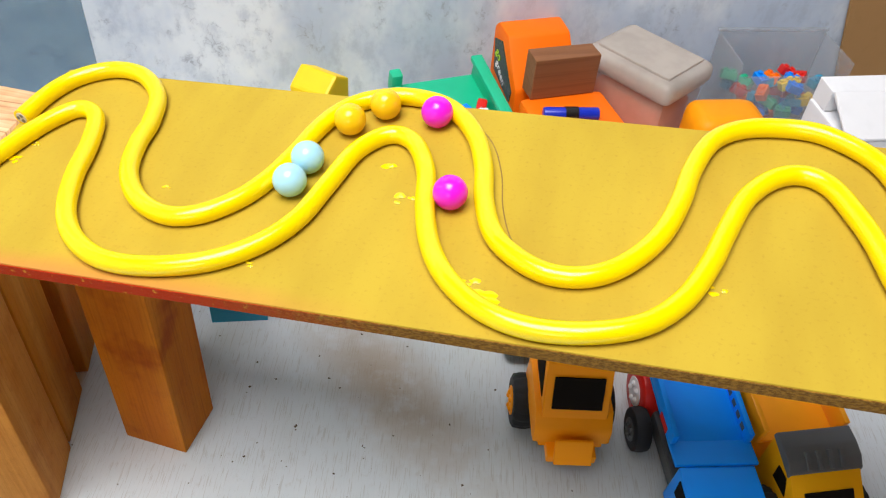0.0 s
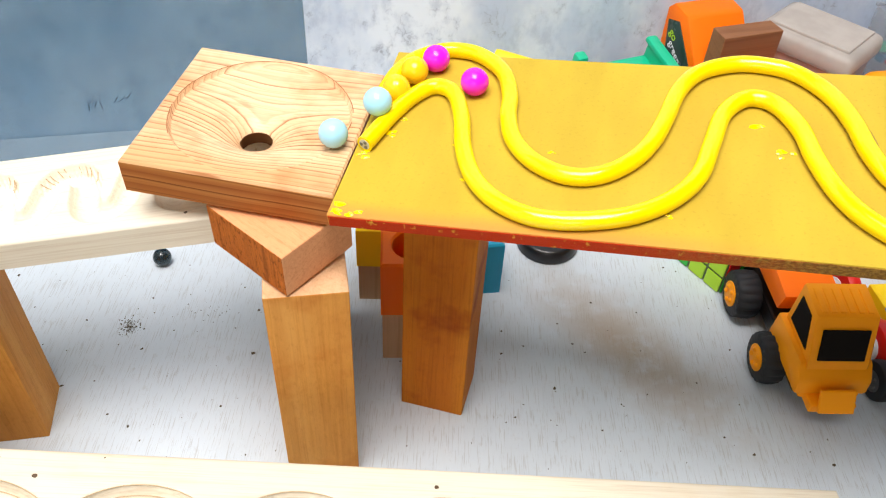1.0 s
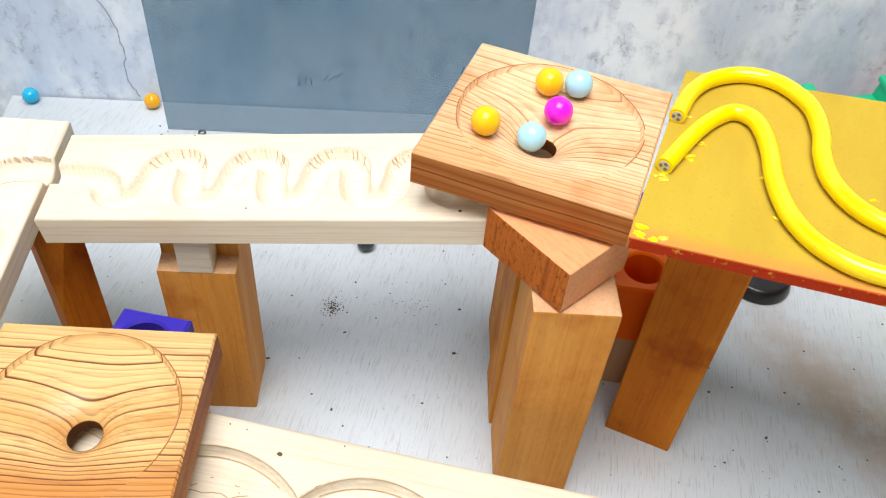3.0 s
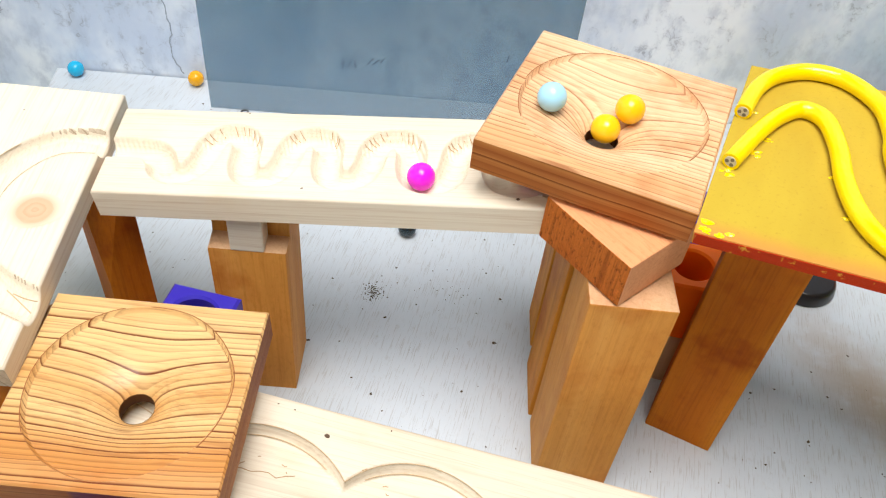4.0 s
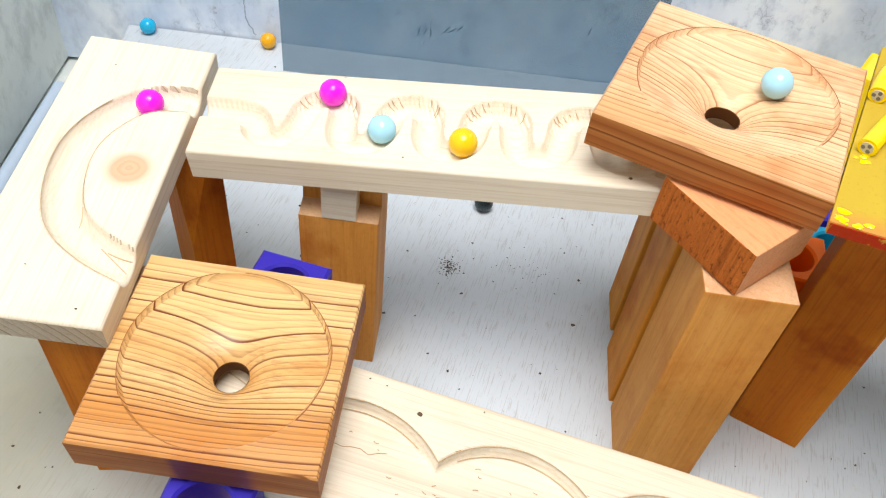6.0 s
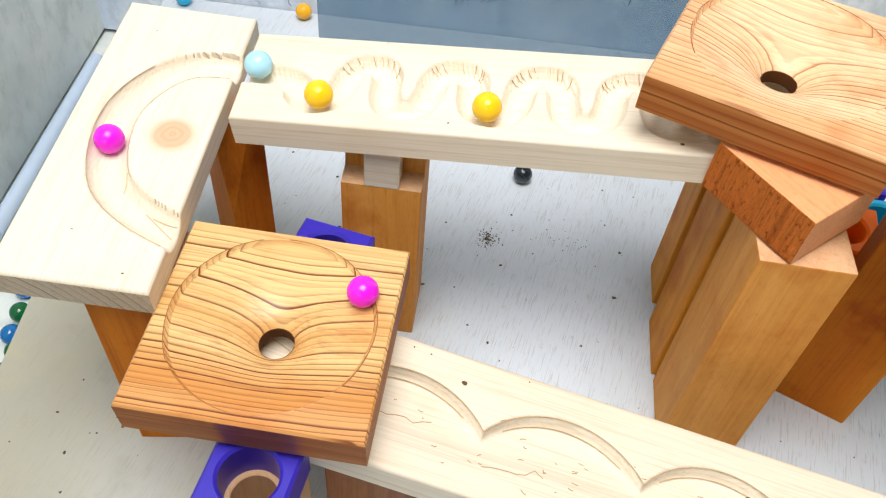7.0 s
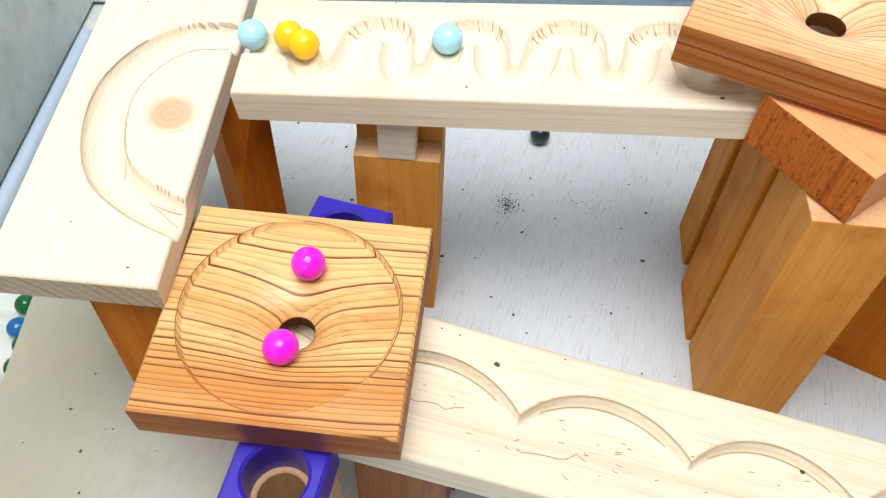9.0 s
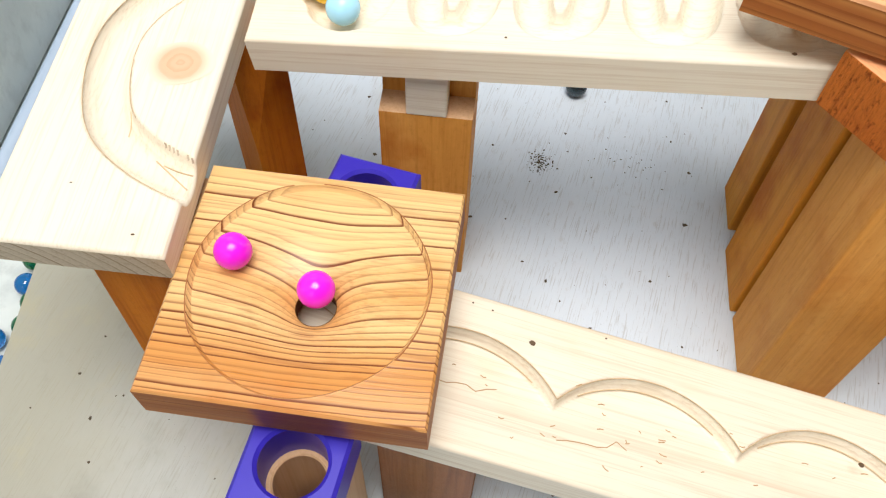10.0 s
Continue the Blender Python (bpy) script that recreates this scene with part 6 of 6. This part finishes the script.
    roll(p1, [
        (0, 0.0598, 0.4760, 0.2816), (0.1, 0.0241, 0.4830, 0.2773), (0.2, 0.0021, 0.4573, 0.2732), (0.3, -0.0088, 0.4269, 0.2702), (0.4, -0.0225, 0.3989, 0.2670),
        (0.5, -0.0476, 0.3889, 0.2633), (0.6, -0.0736, 0.3974, 0.2603), (0.7, -0.0917, 0.4249, 0.2593), (0.8, -0.0974, 0.4626, 0.2605), (0.9, -0.1028, 0.5008, 0.2617),
        (1, -0.1276, 0.5122, 0.2590), (1.1, -0.1436, 0.4947, 0.2561), (1.2, -0.1538, 0.4746, 0.2538), (1.3, -0.1716, 0.4573, 0.2510), (1.4, -0.2000, 0.4409, 0.2468),
        (1.5, -0.2287, 0.4348, 0.2462), (1.6, -0.2457, 0.4415, 0.2469), (1.7, -0.2512, 0.4567, 0.2468), (1.8, -0.2442, 0.4759, 0.2466), (1.9, -0.2210, 0.4838, 0.2460),
        (2, -0.2014, 0.4709, 0.2461), (2.1, -0.2038, 0.4492, 0.2458), (2.2, -0.2234, 0.4426, 0.2446), (2.3, -0.2378, 0.4630, 0.2432), (2.4, -0.2258, 0.4834, 0.2459),
        (2.5, -0.2104, 0.4849, 0.2469), (2.6, -0.2049, 0.4691, 0.2455), (2.7, -0.2229, 0.4503, 0.2420), (2.8, -0.2208, 0.4520, 0.2417), (2.9, -0.2252, 0.4608, 0.2352),
        (3, -0.2353, 0.4610, 0.2113), (3.1, -0.2374, 0.4593, 0.2076), (3.3, -0.2417, 0.4748, 0.2075), (3.4, -0.2417, 0.4748, 0.2075), (3.5, -0.2544, 0.4539, 0.2055),
        (3.6, -0.2715, 0.4445, 0.2034), (3.7, -0.2802, 0.4674, 0.2031), (3.8, -0.2988, 0.4739, 0.2012), (3.9, -0.3010, 0.4497, 0.2003), (4, -0.3161, 0.4361, 0.1982),
        (4.1, -0.3268, 0.4573, 0.1977), (4.2, -0.3439, 0.4687, 0.1961), (4.3, -0.3473, 0.4461, 0.1987), (4.4, -0.3513, 0.4301, 0.1978), (4.5, -0.3603, 0.4266, 0.1967),
        (4.6, -0.3707, 0.4405, 0.1960), (4.7, -0.3782, 0.4560, 0.1956), (4.8, -0.3946, 0.4384, 0.1933), (4.9, -0.3971, 0.4247, 0.1926), (5, -0.4054, 0.4196, 0.1915),
        (5.1, -0.4167, 0.4299, 0.1906), (5.2, -0.4264, 0.4504, 0.1901), (5.3, -0.4438, 0.4444, 0.1844), (5.4, -0.4429, 0.4235, 0.1875), (5.5, -0.4502, 0.4131, 0.1864),
        (5.6, -0.4590, 0.4173, 0.1856), (5.7, -0.4700, 0.4259, 0.1846), (5.8, -0.4945, 0.4319, 0.1784), (5.9, -0.4972, 0.4339, 0.1767), (6, -0.5326, 0.4199, 0.1735),
        (6.1, -0.5496, 0.3794, 0.1713), (6.2, -0.5386, 0.3413, 0.1681), (6.3, -0.5103, 0.3212, 0.1656), (6.4, -0.4796, 0.3239, 0.1566), (6.5, -0.4784, 0.3217, 0.1564),
        (6.6, -0.4673, 0.3290, 0.1568), (6.7, -0.4539, 0.3315, 0.1607), (6.8, -0.4329, 0.3336, 0.1546), (7, -0.3871, 0.3206, 0.1549), (7.1, -0.3774, 0.3003, 0.1543),
        (7.2, -0.3798, 0.2810, 0.1532), (7.4, -0.4136, 0.2613, 0.1505), (7.5, -0.4384, 0.2665, 0.1502), (7.6, -0.4608, 0.2819, 0.1518), (7.7, -0.4668, 0.3011, 0.1528),
        (7.8, -0.4563, 0.3169, 0.1535), (7.9, -0.4367, 0.3258, 0.1538), (8, -0.4170, 0.3276, 0.1538), (8.1, -0.4016, 0.3198, 0.1534), (8.2, -0.3942, 0.3067, 0.1527),
        (8.3, -0.3988, 0.2905, 0.1505), (8.4, -0.4159, 0.2783, 0.1469), (8.5, -0.4372, 0.2825, 0.1484), (8.6, -0.4458, 0.3028, 0.1510), (8.7, -0.4469, 0.3202, 0.1532),
        (8.8, -0.4420, 0.3283, 0.1542), (8.9, -0.4329, 0.3266, 0.1535), (9, -0.4233, 0.3175, 0.1518), (9.1, -0.4162, 0.2942, 0.1459), (9.2, -0.4421, 0.2872, 0.1494),
        (9.3, -0.4543, 0.2966, 0.1514), (9.4, -0.4519, 0.3019, 0.1517), (9.5, -0.4384, 0.3052, 0.1504), (9.6, -0.4159, 0.2936, 0.1458), (9.7, -0.4296, 0.2747, 0.1483),
        (9.8, -0.4493, 0.2759, 0.1505), (10, -0.4569, 0.2956, 0.1518),
    ])
    p2 = marble(MARBLE_PINK, "glossy magenta marble rolling down the track")
    roll(p2, [
        (0, 0.0691, 0.4175, 0.2799), (0.1, 0.0587, 0.4597, 0.2806), (0.2, 0.0361, 0.4852, 0.2790), (0.3, 0.0075, 0.4691, 0.2745), (0.4, -0.0015, 0.4376, 0.2717),
        (0.5, -0.0142, 0.4088, 0.2686), (0.6, -0.0324, 0.3902, 0.2653), (0.7, -0.0615, 0.3933, 0.2617), (0.8, -0.0888, 0.4131, 0.2591), (0.9, -0.0984, 0.4486, 0.2597),
        (1, -0.1053, 0.4871, 0.2607), (1.1, -0.1174, 0.5134, 0.2604), (1.2, -0.1392, 0.5025, 0.2571), (1.3, -0.1507, 0.4800, 0.2544), (1.4, -0.1682, 0.4605, 0.2510),
        (1.5, -0.1892, 0.4327, 0.2529), (1.6, -0.2278, 0.4321, 0.2465), (1.7, -0.2556, 0.4312, 0.2507), (1.8, -0.2663, 0.4535, 0.2487), (1.9, -0.2669, 0.4770, 0.2494),
        (2, -0.2572, 0.4939, 0.2500), (2.1, -0.2405, 0.5034, 0.2498), (2.2, -0.2214, 0.5090, 0.2500), (2.3, -0.2029, 0.5036, 0.2498), (2.4, -0.1895, 0.4963, 0.2497),
        (2.5, -0.1834, 0.4848, 0.2490), (2.6, -0.1876, 0.4698, 0.2480), (2.7, -0.1968, 0.4590, 0.2466), (2.8, -0.2142, 0.4545, 0.2426), (2.9, -0.2279, 0.4585, 0.2351),
        (3, -0.2192, 0.4779, 0.2446), (3.1, -0.2093, 0.4601, 0.2436), (3.2, -0.2255, 0.4579, 0.2351), (3.3, -0.2261, 0.4583, 0.2351), (3.4, -0.2265, 0.4588, 0.2351),
        (3.5, -0.2252, 0.4608, 0.2352), (3.6, -0.2353, 0.4610, 0.2113), (3.7, -0.2374, 0.4593, 0.2076), (3.9, -0.2417, 0.4748, 0.2075), (4, -0.2550, 0.4507, 0.2054),
        (4.1, -0.2751, 0.4499, 0.2031), (4.2, -0.2853, 0.4756, 0.2028), (4.3, -0.3005, 0.4614, 0.2043), (4.4, -0.3002, 0.4461, 0.2039), (4.5, -0.3063, 0.4354, 0.2029),
        (4.6, -0.3158, 0.4341, 0.2018), (4.7, -0.3267, 0.4582, 0.1979), (4.8, -0.3479, 0.4585, 0.1990), (4.9, -0.3474, 0.4409, 0.1985), (5, -0.3533, 0.4285, 0.1975),
        (5.1, -0.3630, 0.4270, 0.1964), (5.2, -0.3753, 0.4498, 0.1944), (5.3, -0.3949, 0.4535, 0.1937), (5.4, -0.3956, 0.4407, 0.1896), (5.5, -0.3986, 0.4230, 0.1924),
        (5.6, -0.4052, 0.4197, 0.1915), (5.7, -0.4024, 0.4239, 0.1920), (5.8, -0.4166, 0.4274, 0.1869), (5.9, -0.4220, 0.4450, 0.1868), (6, -0.4345, 0.4560, 0.1858),
        (6.1, -0.4438, 0.4423, 0.1843), (6.2, -0.4435, 0.4240, 0.1838), (6.3, -0.4563, 0.4148, 0.1821), (6.4, -0.4689, 0.4274, 0.1811), (6.5, -0.4860, 0.4315, 0.1794),
        (6.6, -0.5042, 0.4291, 0.1773), (6.8, -0.5419, 0.4046, 0.1728), (7, -0.5450, 0.3553, 0.1694), (7.1, -0.5361, 0.3364, 0.1677), (7.2, -0.5085, 0.3192, 0.1654),
        (7.3, -0.4824, 0.3243, 0.1566), (7.4, -0.4655, 0.3172, 0.1592), (7.5, -0.4396, 0.3313, 0.1542), (7.6, -0.4105, 0.3265, 0.1539), (7.7, -0.3854, 0.3159, 0.1547),
        (7.8, -0.3817, 0.2985, 0.1535), (7.9, -0.3872, 0.2789, 0.1525), (8, -0.4060, 0.2678, 0.1504), (8.1, -0.4319, 0.2664, 0.1496), (8.2, -0.4563, 0.2786, 0.1514),
        (8.3, -0.4709, 0.2950, 0.1543), (8.4, -0.4647, 0.3110, 0.1536), (8.5, -0.4457, 0.3214, 0.1533), (8.6, -0.4234, 0.3246, 0.1531), (8.7, -0.4044, 0.3177, 0.1530),
        (8.8, -0.3942, 0.3020, 0.1522), (8.9, -0.3985, 0.2845, 0.1504), (9, -0.4189, 0.2749, 0.1476), (9.1, -0.4425, 0.2852, 0.1495), (9.2, -0.4518, 0.3066, 0.1520),
        (9.3, -0.4496, 0.3226, 0.1536), (9.4, -0.4397, 0.3276, 0.1538), (9.5, -0.4277, 0.3238, 0.1530), (9.6, -0.4161, 0.3089, 0.1502), (9.7, -0.4156, 0.2805, 0.1465),
        (9.8, -0.4258, 0.2915, 0.1455), (10, -0.4195, 0.2929, 0.1458),
    ])


motions()
